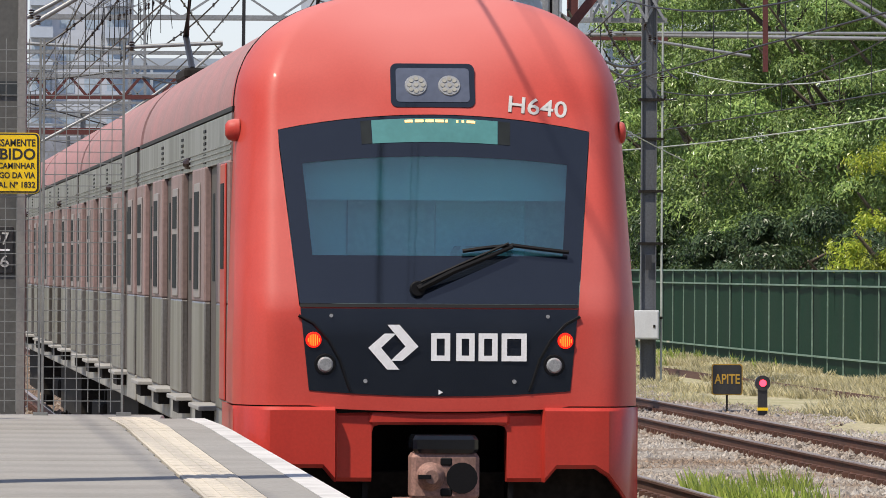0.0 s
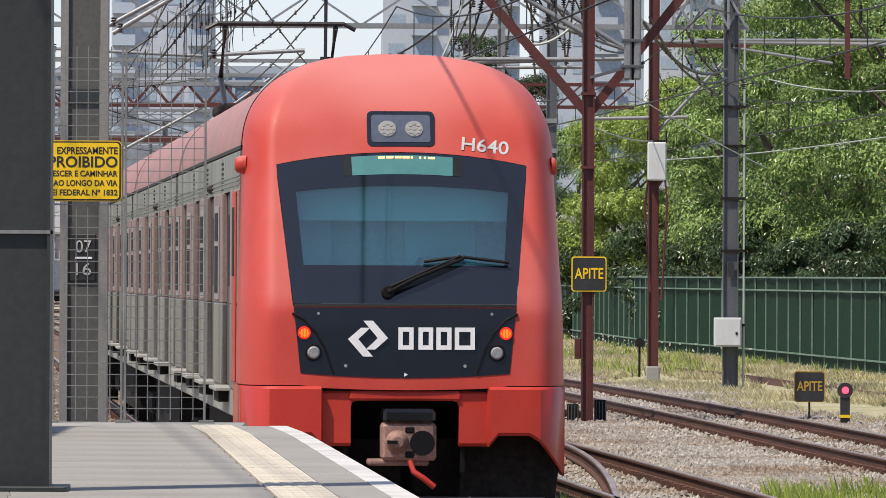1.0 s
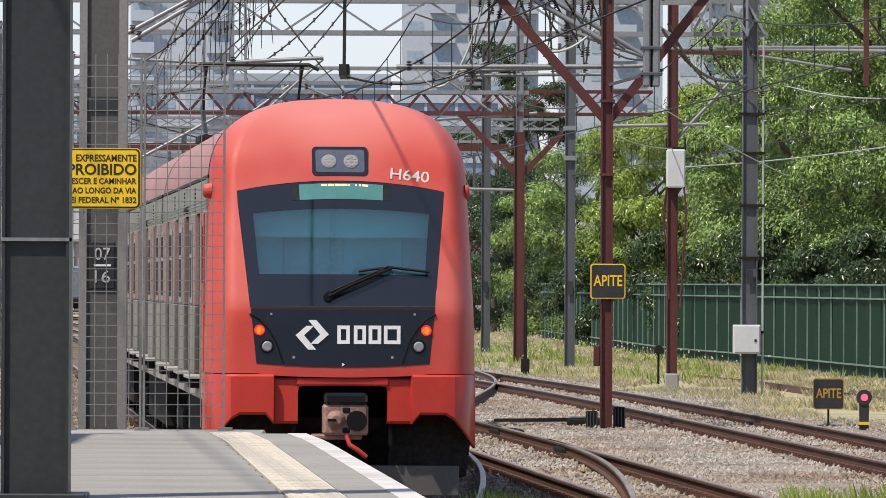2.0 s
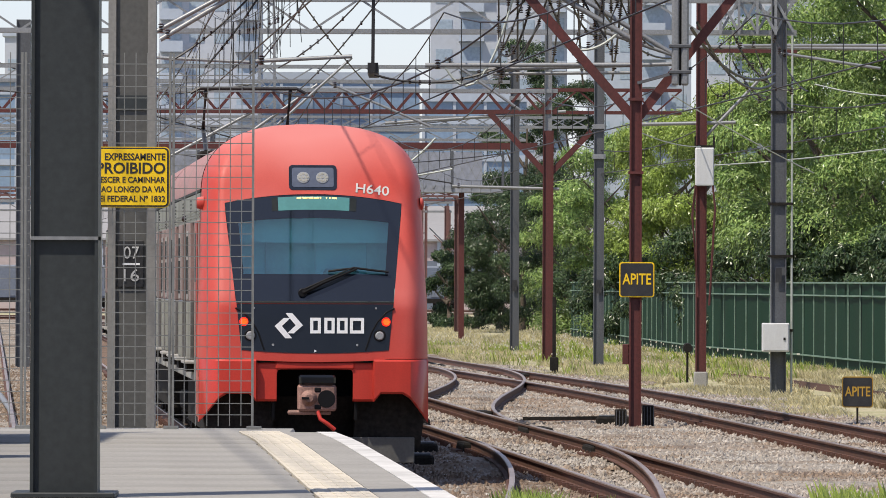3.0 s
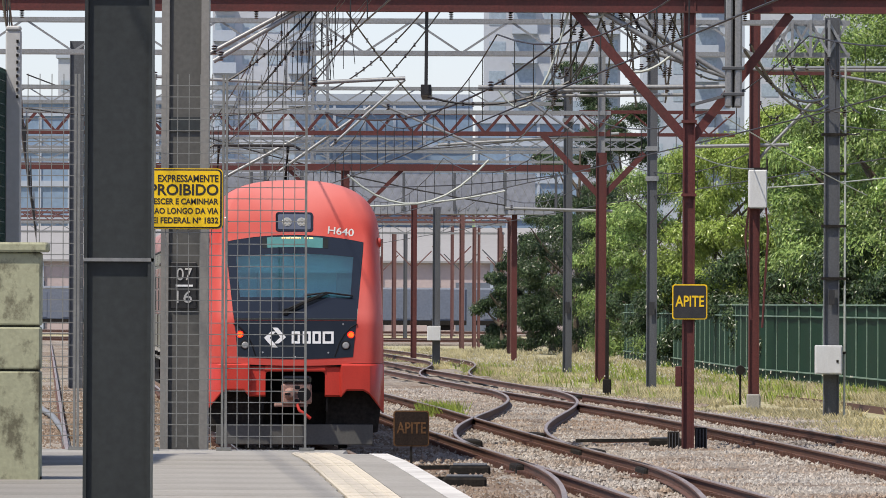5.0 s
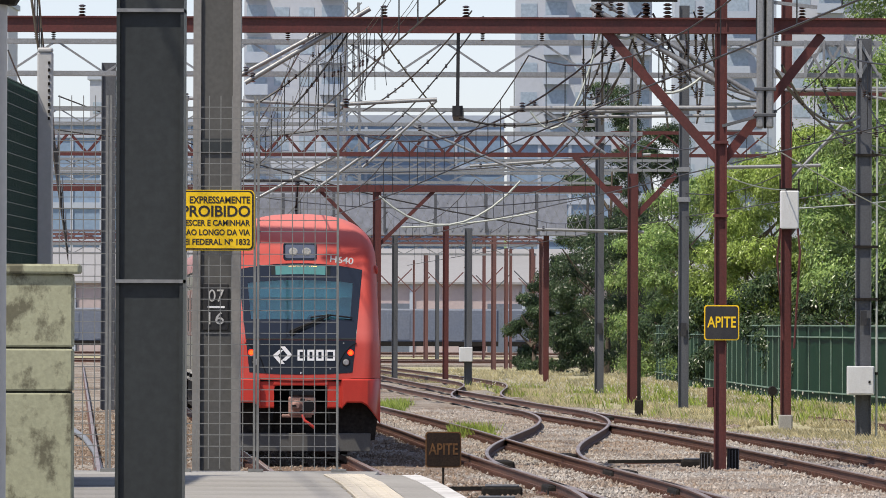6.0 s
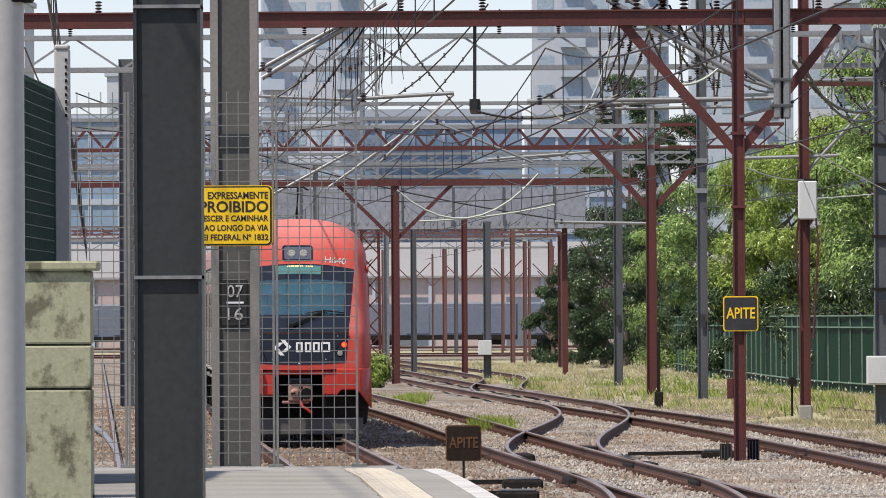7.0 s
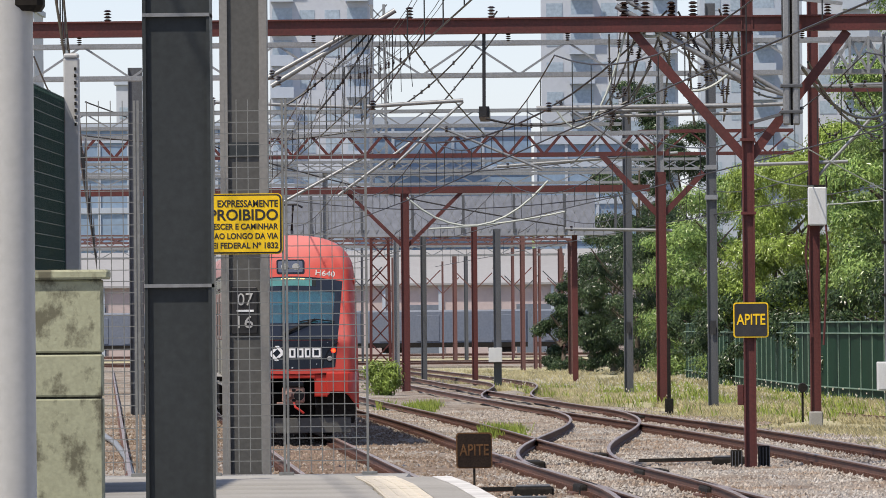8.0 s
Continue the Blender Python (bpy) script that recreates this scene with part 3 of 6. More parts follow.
def nose(z):
    """How far the middle of the front leans back at height z."""
    y = 0.10 * max(0, z - 1.2)
    if z > 1.9:
        y += 0.38 * (min(z, 3.45) - 1.9)
    if z > 3.45:
        y += 0.36 * (z - 3.45) + 0.52 * ((z - 3.45) / 0.85) ** 3
    return y


def front(x, z):
    u = min(1, abs(x) / max(half_width(z), 0.01))
    soft = max(0, min(1, (4.3 - z) / 0.5))
    return nose(z) + (0.05 * u * u + 0.42 * max(0, (u - 0.80) / 0.20) ** 2.4) * soft


def pane_half(z):
    """Half the width of the black front mask at height z."""
    return 0.97 + (z - 1.33) * 0.2 / 1.9 if z < 3.24 else 1.17


def mask_z(r, x):
    """Rows of the front run in shallow arcs: r is the height at the mask's edge."""
    arc = 0.12 * max(0, 1 - abs(r - 3.24) / 0.8) - 0.06 * max(0, 1 - abs(r - 1.33) / 0.45)
    return r + arc * max(0, 1 - (x / 1.17) ** 2)


def front_patch(rows, cols, proud, thick=0.012):
    """A sheet that lies on the front of the train. cols: -1 to 1 across the mask."""
    s = Shape()
    grid = []
    for r in rows:
        line = []
        for c in cols:
            x = c * pane_half(r)
            z = mask_z(r, x)
            line.append((x, front(x, z) - proud, z))
        grid.append(line)
    n, k = 0, len(cols)
    for line in grid:
        s.v += line
    for line in grid:
        s.v += [(x, y + thick, z) for x, y, z in line]
    h = len(rows) * k
    for i in range(len(rows) - 1):
        for j in range(k - 1):
            a = i * k + j
            s.f += [(a, a + 1, a + k + 1, a + k), (h + a, h + a + k, h + a + k + 1, h + a + 1)]
    edge = [j for j in range(k)] + [i * k + k - 1 for i in range(1, len(rows))] + [(len(rows) - 1) * k + j for j in range(k - 2, -1, -1)] + [i * k for i in range(len(rows) - 2, 0, -1)]
    for a, b in zip(edge, edge[1:] + edge[:1]):
        s.f.append((a, b, h + b, h + a))
    return s


def steps_between(a, b, n):
    return [a + (b - a) * i / n for i in range(n + 1)]


CAR = 19.6
PITCH = 20.3


def cab_shell():
    """The red front with the opening for the windscreen, drawn back to the cab door."""
    s = Shape()
    rows = steps_between(1.2, 1.33, 1) + steps_between(1.40, 1.93, 6) + steps_between(2.05, 3.24, 10) + steps_between(3.33, 3.9, 7) + steps_between(3.97, 4.28, 9) + [4.299]
    cols = steps_between(-1, 1, 14)
    back = steps_between(0, 1, 6)
    pts = []
    for r in rows:
        line = []
        half, w = pane_half(r), half_width(r)
        half = min(half, w * 0.80)
        xs = [-w + (w - half) * i / 8 for i in range(8)] + [c * half for c in cols] + [half + (w - half) * i / 8 for i in range(1, 9)]
        zs = [mask_z(r, x) if abs(x) < half else r for x in xs]
        ye = front(w, r)
        yb = 1.5 if r < 3.4 else 2.1
        line += [(-w, ye + (yb - ye) * (1 - b), r) for b in back[:-1]]
        line += [(x, front(x, z), z) for x, z in zip(xs, zs)]
        line += [(w, ye + (yb - ye) * b, r) for b in back[1:]]
        pts.append(line)
    k = len(pts[0])
    for line in pts:
        s.v += line
    lo, hi = 6 + 8, 6 + 8 + 14
    for i in range(len(rows) - 1):
        for j in range(k - 1):
            if rows[i] > 1.92 and rows[i + 1] < 3.25 and lo <= j < hi:
                continue
            a = i * k + j
            s.f.append((a, a + 1, a + k + 1, a + k))
    return s


def bumper(side):
    """One wing of the bumper: flat over the coupler, raised over the wheel, drawn down at the corner."""
    s = Shape()
    xs = [0.50, 0.62, 0.755, 0.775, 0.86, 0.95, 1.05, 1.15, 1.25, 1.34, 1.41, 1.46, 1.49, 1.505]
    rings = []
    for x in xs:
        low = 0.64 if x < 0.80 else (0.74 if x < 1.2 else 0.74 - (x - 1.2) * 1.25)
        y = front(min(x, 1.495), 1.2) - (0.06 if x > 0.76 else -0.04)
        dep = 0.20 if x < 1.45 else 0.5
        top = 1.15 if x < 0.76 else 1.19
        rings.append([(side * x, y + dep, low), (side * x, y + 0.03, low), (side * x, y, low + 0.03), (side * x, y, top - 0.025),
                      (side * x, y + 0.025, top), (side * x, y + dep, top)])
    s.loft(rings)
    y = front(1.495, 1.2) - 0.06
    s.loft([[(side * x, yy, z) for x, z in ((1.44, 0.42), (1.505, 0.42), (1.505, 1.19), (1.44, 1.19))] for yy in (y + 0.1, y + 0.9, 2.0)])
    return s


def rounded(w, h, r, y0, y1):
    ring = []
    for cx, cz, a0 in ((w / 2 - r, h / 2 - r, 0), (-w / 2 + r, h / 2 - r, 90), (-w / 2 + r, -h / 2 + r, 180), (w / 2 - r, -h / 2 + r, 270)):
        ring += [(cx + r * math.cos(radians(a0 + 18 * i)), cz + r * math.sin(radians(a0 + 18 * i))) for i in range(6)]
    return Shape().loft([[(x, y, z) for x, z in ring] for y in (y0, y1)])


def build_train():
    t = thing("commuter_train", "red-fronted stainless steel commuter train leaving on the track", "train")
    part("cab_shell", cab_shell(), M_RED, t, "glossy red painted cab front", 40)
    # inside of the cab
    wall_ = Shape().box(-1.38, 1.38, 1.15, 1.2, 1.3, 3.3)
    part("cab_wall", wall_, M_CAB, t, "teal grey wall at the back of the cab")
    part("cab_door", Shape().box(-0.62, 0.05, 1.12, 1.15, 1.3, 3.2, 0.01), M_CABDOOR, t, "dark door in the cab wall")
    part("cab_door", Shape().box(0.72, 1.2, 1.12, 1.15, 1.3, 3.2, 0.01), M_CABDOOR, t, "dark cabinet in the cab")
    part("blind", Shape().box(-1.05, 1.05, 0.86, 0.87, 2.72, 3.05), M_BLIND, t, "pale roller blind drawn part down")
    part("console", Shape().box(-1.2, 1.2, 0.42, 0.8, 1.6, 2.12, 0.08), M_CABDARK, t, "dark driving desk")
    part("cab_floor", Shape().box(-1.4, 1.4, 0.5, 1.2, 1.2, 1.3), M_CABDARK, t)
    part("seat", Shape().box(0.15, 0.62, 0.92, 1.05, 1.5, 2.38, 0.05).box(0.15, 0.62, 0.75, 1.1, 1.4, 1.6, 0.05), M_CABDARK, t, "dark driver's seat")
    # windscreen
    glass_rows, across = steps_between(1.95, 3.235, 12), steps_between(-0.995, 0.995, 14)
    ws = part("windscreen", front_patch(steps_between(2.30, 2.97, 6), steps_between(-0.87, 0.87, 12), 0.004, 0.008), M_GLASS, t, "tinted glass of the windscreen", 40)
    ws.visible_shadow = False
    frit = front_patch(glass_rows[:1] + [2.10, 2.20, 2.305], across, 0.006)
    top = front_patch([2.965, 3.03, 3.10, 3.17, 3.235], across, 0.006)
    for other in (top, front_patch(steps_between(2.305, 2.965, 6), steps_between(-0.995, -0.865, 2), 0.006),
                  front_patch(steps_between(2.305, 2.965, 6), steps_between(0.865, 0.995, 2), 0.006)):
        n = len(frit.v)
        frit.v += other.v
        frit.f += [tuple(i + n for i in q) for q in other.f]
    part("windscreen_border", frit, M_FRIT, t, "blackened border of the windscreen", 40)
    part("windscreen_seal", front_patch([1.922, 1.948], across, 0.009), M_RUBBER, t)
    dz = 3.16
    disp = part("destination_display", front_patch(steps_between(dz - 0.10, dz + 0.055, 3), steps_between(-0.40, 0.41, 8), 0.010), M_DISPLAY, t, "teal destination display, part lit", 40)
    for c0, c1 in ((-0.47, -0.405), (0.415, 0.49)):
        part("display_end", front_patch(steps_between(dz - 0.10, dz + 0.055, 3), [c0, c1], 0.010), M_SIDEGLASS, disp, "blue grey end of the display")
    # plain lit dashes along the top of the display
    for c0, c1 in ((-0.185, -0.135), (-0.12, -0.065), (-0.052, 0.0), (0.01, 0.065), (0.075, 0.09), (0.145, 0.157), (0.18, 0.195), (0.212, 0.265)):
        part("lit_segment", front_patch([dz + 0.030, dz + 0.046], [c0, c1], 0.013, 0.006), M_LED, disp, "amber lit display segment")
    # black lower mask
    mask = part("lower_mask", front_patch([1.33, 1.40, 1.5, 1.6, 1.7, 1.8, 1.912], across, 0.006), M_BLACK, t, "glossy black panel below the windscreen", 40)
    for sx in (-1, 1):
        pod = Shape()
        path = [Vector((sx * q, front(q, z) - 0.012, z)) for q, z in ((1.04, 1.86), (0.93, 1.80), (0.82, 1.68), (0.74, 1.54), (0.68, 1.36), (0.66, 1.31))]
        pod.tube(path, 0.012, 5)
        part("lamp_surround", pod, M_RUBBER, mask, smooth=True)
        for q, z, r in ((0.80, 1.86, 0.014), (0.55, 1.38, 0.016)):
            part("bolt", Shape().disc(sx * q, front(q, z) - 0.005, z, r, 0.012, 10), M_LENS, mask)
        tail = part("tail_lamp", Shape().disc(sx * 0.93, front(0.93, 1.68) - 0.0, 1.68, 0.060, 0.03, 20, 0.054), M_TAIL, t, "lit red tail lamp")
        fil = Shape()
        for i in range(-3, 4):
            h = math.sqrt(max(0, 0.043 ** 2 - (i * 0.0135) ** 2))
            fil.box(sx * 0.93 + i * 0.0135 - 0.0032, sx * 0.93 + i * 0.0135 + 0.0032, front(0.93, 1.68) - 0.034, front(0.93, 1.68) - 0.03, 1.68 - h, 1.68 + h)
        part("lamp_rib", fil, M_TAILHOT, tail)
        lamp = part("marker_lamp", Shape().disc(sx * 0.845, front(0.845, 1.50) + 0.0, 1.50, 0.082, 0.025, 20, 0.075), M_RUBBER, t, "white marker lamp, off")
        part("lens", Shape().disc(sx * 0.845, front(0.845, 1.50) - 0.026, 1.50, 0.058, 0.015, 20, 0.045), M_LENS, lamp)
    part("bolt", Shape().disc(0, front(0, 1.30) - 0.004, 1.30, 0.022, 0.012, 3), M_WHITE, mask)
    # white emblem: two bent arrows and four plain blocks
    ey = front(0.0, 1.46) - 0.006
    em = Shape()
    for sgn in (1, -1):
        cx, cz = -0.345, 1.63
        poly = [(-0.185, -0.005), (-0.065, 0.10), (0.02, 0.10), (-0.09, -0.005), (0.045, -0.165), (-0.045, -0.165)]
        em.loft([[(cx + sgn * px, yy, cz + sgn * pz) for px, pz in poly] for yy in (ey, ey - 0.006)])
    part("emblem", em, M_WHITE, mask, "white emblem of two bent arrows")
    for x0, x1 in ((-0.065, 0.075), (0.12, 0.255), (0.285, 0.425), (0.455, 0.64)):
        ya, yb, q = front(0.0, 1.53) - 0.014, front(0.0, 1.53) - 0.004, 0.04
        ring = Shape().box(x0, x0 + q, ya, yb, 1.53, 1.735).box(x1 - q, x1, ya, yb, 1.53, 1.735)
        part("emblem_block", ring.box(x0 + q, x1 - q, ya, yb, 1.53, 1.53 + q).box(x0 + q, x1 - q, ya, yb, 1.735 - q, 1.735), M_WHITE, mask, "plain white outlined block")
    # fleet number
    letters("fleet_number", "H640", 0.19, M_NUMBER, t, 0.785, front(0.75, 3.42) - 0.006, 3.415, 0.44, 0.003, bold=0.002).rotation_euler = (radians(-24), radians(6), 0)
    # headlight box
    hz, lean = 3.575, radians(-24)
    hb = part("headlight_box", rounded(0.63, 0.36, 0.05, -0.012, 0.25), M_FRIT, t, "black-framed headlight box in the roof front", 40)
    hb.location, hb.rotation_euler = (0, front(0.3, hz), hz), (lean, 0, 0)
    part("cover", rounded(0.55, 0.28, 0.03, -0.017, -0.012), M_HEADGLASS, hb, "smoky cover")
    for sx in (-0.125, 0.125):
        lamp = part("headlamp", Shape().disc(sx, -0.017, -0.005, 0.085, 0.010, 24, 0.08), M_LENS, hb, "round grey headlamp of small lenses")
        for i in range(9):
            a = i * math.pi / 4
            rr = 0.052 if i else 0.0
            part("lens", Shape().disc(sx + rr * math.cos(a), -0.027, -0.005 + rr * math.sin(a), 0.017, 0.006, 10), M_SILL, lamp)
    # wiper
    wz = 2.06
    wy = lambda q, z: front(q, z) - 0.05
    wiper = part("wiper", Shape().disc(-0.16, wy(0, wz) + 0.03, wz, 0.06, 0.04, 16, 0.05).tube([(-0.16, wy(0, wz), wz), (0.10, wy(0, 2.17) - 0.02, 2.19), (0.55, wy(0.5, 2.36) - 0.02, 2.375)], 0.032, 8, 0.016), M_RUBBER, t, "black windscreen wiper", 40)
    part("blade", Shape().tube([(0.18, wy(0.2, 2.34), 2.34), (0.35, wy(0.3, 2.36) - 0.01, 2.365), (0.55, wy(0.5, 2.38) - 0.01, 2.385), (0.75, wy(0.7, 2.36) - 0.01, 2.36), (0.97, wy(0.9, 2.33), 2.335)], 0.017, 6), M_RUBBER, wiper)
    part("wiper_arm", Shape().tube([(-0.14, wy(0, wz) - 0.02, wz + 0.05), (0.14, wy(0, 2.2) - 0.03, 2.235), (0.52, wy(0.5, 2.36) - 0.03, 2.40)], 0.01, 5), M_RUBBER, wiper)
    # mirrors or horn pods at the shoulders
    for sx in (-1, 1):
        pod = Shape().loft([[(sx * (1.43 + o * (1 if sx < 0 else 0.5)), 1.15 + 0.07 * math.cos(a) * k, 3.24 + 0.085 * math.sin(a) * k) for a in (2 * math.pi * j / 12 for j in range(12))]
                            for o, k in ((0, 1), (0.04, 1), (0.085, 0.85), (0.105, 0.5))])
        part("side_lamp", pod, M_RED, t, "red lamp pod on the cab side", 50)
    seam = [(sx * half_width(z) * 1.002, front(half_width(z), z) + 0.35, z) for sx, z in [(-1, 3.3 + 0.05 * i) for i in range(20)] + [(1, 4.25 - 0.05 * i) for i in range(20)]]
    part("roof_seam", Shape().tube(seam, 0.006, 4), M_RUBBER, t)
    # bumper and what hangs below
    for sx in (-1, 1):
        part("bumper", bumper(sx), M_BUMPRED, t, "red bumper wing", 30)
    part("bumper_bridge", Shape().box(-0.52, 0.52, 0.02, 0.2, 1.06, 1.15, 0.02), M_BUMPRED, t)
    # black block drawn in for the shadow under the ledge
    part("shadow_gap", Shape().box(-0.765, 0.765, 0.07, 0.4, 1.14, 1.225), M_RUBBER, t)
    part("coupler_pocket", Shape().box(-0.54, 0.54, 1.1, 1.15, 0.4, 1.15), M_RUBBER, t, "black pocket behind the coupler")
    for sx in (-0.54, 0.54):
        part("pocket_side", Shape().box(sx - 0.02, sx + 0.02, 0.15, 1.1, 0.4, 1.15), M_RUBBER, t)
    cp = part("coupler", Shape().box(-0.235, 0.265, -0.36, 0.0, 0.52, 0.86, 0.03).box(-0.1, 0.12, 0.0, 1.1, 0.58, 0.80, 0.03).box(-0.36, 0.20, -0.30, 0.0, 0.47, 0.53, 0.02), M_COUPLER, t, "rusty pink automatic coupler head")
    part("electric_head", Shape().box(-0.225, 0.255, -0.38, 0.2, 0.86, 0.99, 0.03), M_BLACK, cp, "dark electric coupler box")
    part("funnel", Shape().disc(0.135, -0.355, 0.68, 0.115, 0.02, 18), M_RUBBER, cp)
    part("cone", Shape().disc(-0.095, -0.355, 0.69, 0.11, 0.12, 16, 0.05), M_COUPLER, cp, smooth=True)
    for ox, oz in ((0.02, 0.80), (0.02, 0.575)):
        part("guide_hole", Shape().box(ox - 0.045, ox + 0.045, -0.368, -0.34, oz - 0.03, oz + 0.03, 0.01), M_RUBBER, cp)
    part("slot", Shape().box(-0.19, -0.10, -0.49, -0.36, 0.675, 0.705), M_RUBBER, cp)
    part("hose", Shape().tube([(0.02, -0.4, 0.52), (0.05, -0.44, 0.42), (0.14, -0.46, 0.36), (0.24, -0.45, 0.28)], 0.028, 8), M_BUMPRED, cp, "red hanging air hose", 50)
    part("plough", Shape().box(-1.25, 1.25, 0.5, 0.9, -0.14, 0.62, 0.05).box(-0.52, 0.52, 0.5, 0.95, 0.0, 0.7), M_UNDER, t, "sooty beam under the cab")
    part("lower_skirt", Shape().box(-1.32, 1.32, 0.27, 0.31, -0.17, 0.17, 0.012), M_POSTDARK, t, "grey steel skirt plate close over the rails")
    for sx in (-1, 1):
        part("wheel_guard", Shape().loft([[(sx * x, y, z) for x, z in ((0.52, 0.00), (0.56, 0.84), (1.30, 0.90), (1.47, 0.62), (1.40, 0.05), (0.8, -0.1))] for y in (0.34, 0.6)]), M_UNDER, t)
    for sx in (-1, 1):
        part("corner_web", Shape().loft([[(sx * 0.50, y, 1.06), (sx * 0.44, y, 1.06), (sx * 0.485, y, 1.045), (sx * 0.50, y, 1.0)] for y in (0.05, 0.15)]), M_BUMPRED, t)
    # the cars
    for c in range(4):
        y0 = 1.5 if c == 0 else c * PITCH
        yr = 2.1 if c == 0 else y0
        y1 = c * PITCH + CAR
        zs = [3.42, 3.5, 3.6, 3.7, 3.8, 3.9, 4.0, 4.08, 4.15, 4.21, 4.25, 4.28]
        prof = [(-half_width(z) * 0.995, z) for z in zs] + [(half_width(z) * 0.995, z) for z in reversed(zs)]
        roof = part("roof", Shape().loft([[(x, y, z - 0.02) for x, z in prof] for y in (yr, y1)]), M_ROOFRED, t, "faded red car roof", 40)
        part("gutter", Shape().box(-1.465, -1.44, y0, y1, 3.395, 3.43).box(1.44, 1.468, y0, y1, 3.395, 3.43), M_RUBBER, roof)
        body = part("car_body", Shape().loft([[(-1.43, y, 1.1), (1.43, y, 1.1), (1.43, y, 3.30), (1.39, y, 3.42), (-1.39, y, 3.42), (-1.43, y, 3.30)] for y in (y0, y1)]),
                    M_DOOR, t, "dull steel car body")
        for sx in (-1, 1):
            ribs = Shape().box(min(sx * 1.33, sx * 1.47), max(sx * 1.33, sx * 1.47), y0, y1, 3.02, 3.38)
            for z in (3.06, 3.10, 3.14):
                ribs.box(min(sx * 1.47, sx * 1.482), max(sx * 1.47, sx * 1.482), y0, y1, z, z + 0.015)
            part("letter_board", ribs, M_STEEL, body, "ribbed stainless band under the roof")
            part("sill", Shape().box(min(sx * 1.30, sx * 1.48), max(sx * 1.30, sx * 1.48), y0, y1, 0.86, 1.12, 0.01), M_SILL, body, "dirty grey sill beam")
        first = 3.3 if c == 0 else y0 + 1.9
        gap = (y1 - 1.9 - first - 1.95) / 3
        doors = [first + gap * i for i in range(4)]
        spans = [(y0, doors[0])] + [(a + 1.95, b) for a, b in zip(doors, doors[1:])] + [(doors[-1] + 1.95, y1)]
        for sx in (-1, 1):
            xa, xb = sorted((sx * 1.43, sx * 1.492))
            for a, b in spans:
                if b - a < 0.3:
                    continue
                part("side_panel", Shape().box(xa, xb, a, b, 1.12, 1.93, 0.012), M_STEEL, t, "dirty stainless side panel")
                up = part("window_panel", Shape().box(xa, xb, a, b, 1.93, 3.02, 0.012), M_STRIPE, t, "faded pinkish window panel")
                if c == 0 and a == y0:
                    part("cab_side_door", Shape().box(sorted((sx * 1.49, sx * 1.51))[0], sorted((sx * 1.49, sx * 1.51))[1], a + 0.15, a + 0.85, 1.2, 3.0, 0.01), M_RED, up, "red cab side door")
                    part("window", Shape().box(sorted((sx * 1.5, sx * 1.516))[0], sorted((sx * 1.5, sx * 1.516))[1], a + 0.28, a + 0.72, 2.2, 2.85, 0.004), M_SIDEGLASS, up)
                    continue
                m, hw = (a + b) / 2, min(0.47, (b - a) / 2 - 0.12)
                xo = sorted((sx * 1.49, sx * 1.507))
                part("window_frame", Shape().box(xo[0], xo[1], m - hw, m + hw, 1.96, 2.90, 0.006), M_FRAME, up, "dull pale window frame")
                xo = sorted((sx * 1.505, sx * 1.512))
                part("window", Shape().box(xo[0], xo[1], m - hw + 0.08, m + hw - 0.08, 2.03, 2.50), M_SIDEGLASS, up)
                part("window", Shape().box(xo[0], xo[1], m - hw + 0.08, m + hw - 0.08, 2.55, 2.83), M_SIDEGLASS, up)
            for n_, d in enumerate(doors):
                xo = sorted((sx * 1.468, sx * 1.478))
                vent = Shape()
                for q in range(7):
                    vent.box(xo[0], xo[1], d + 2.2, d + 2.55, 3.0 + q * 0.05, 3.025 + q * 0.05)
                if n_ < 3:
                    part("vent", vent, M_RUBBER, body, "dark louvred vent over the window")
                lamp_ = Shape().loft([[(sx * x, d + 0.97 + r * math.cos(a), 3.09 + r * math.sin(a)) for a in (2 * math.pi * j / 8 for j in range(8))] for x, r in ((1.43, 0.05), (1.50, 0.045), (1.53, 0.02))])
                if n_ == 1:
                    part("door_lamp", lamp_, M_INSUL, body, "small dark red lamp over the door")
                xo = sorted((sx * 1.43, sx * 1.44))
                dr = part("door", Shape().box(xo[0], xo[1], d + 0.06, d + 0.965, 1.14, 3.0).box(xo[0], xo[1], d + 0.985, d + 1.89, 1.14, 3.0), M_DOOR, t, "dull steel double door")
                xo = sorted((sx * 1.439, sx * 1.444))
                for e in (0.35, 1.28):
                    part("pane", Shape().box(xo[0], xo[1], d + e, d + e + 0.32, 2.1, 2.8), M_SIDEGLASS, dr)
                xo = sorted((sx * 1.42, sx * 1.62))
                part("step", Shape().box(xo[0], xo[1], d + 0.1, d + 1.85, 1.09, 1.125, 0.006), M_STEP, t, "pale door step plate")
                xo = sorted((sx * 1.44, sx * 1.58))
                part("step_bracket", Shape().box(xo[0], xo[1], d + 0.4, d + 1.5, 0.98, 1.09), M_UNDER, t)
        if c:
            part("gangway", Shape().box(-1.1, 1.1, y0 - 0.75, y0 + 0.05, 1.0, 3.6), M_RUBBER, t, "black bellows between two cars")
        part("underframe", Shape().box(-1.25, 1.25, y0 + 5.0 if c else 5.5, y1 - 4.6, 0.12, 0.95), M_UNDER, t, "sooty equipment under the floor")
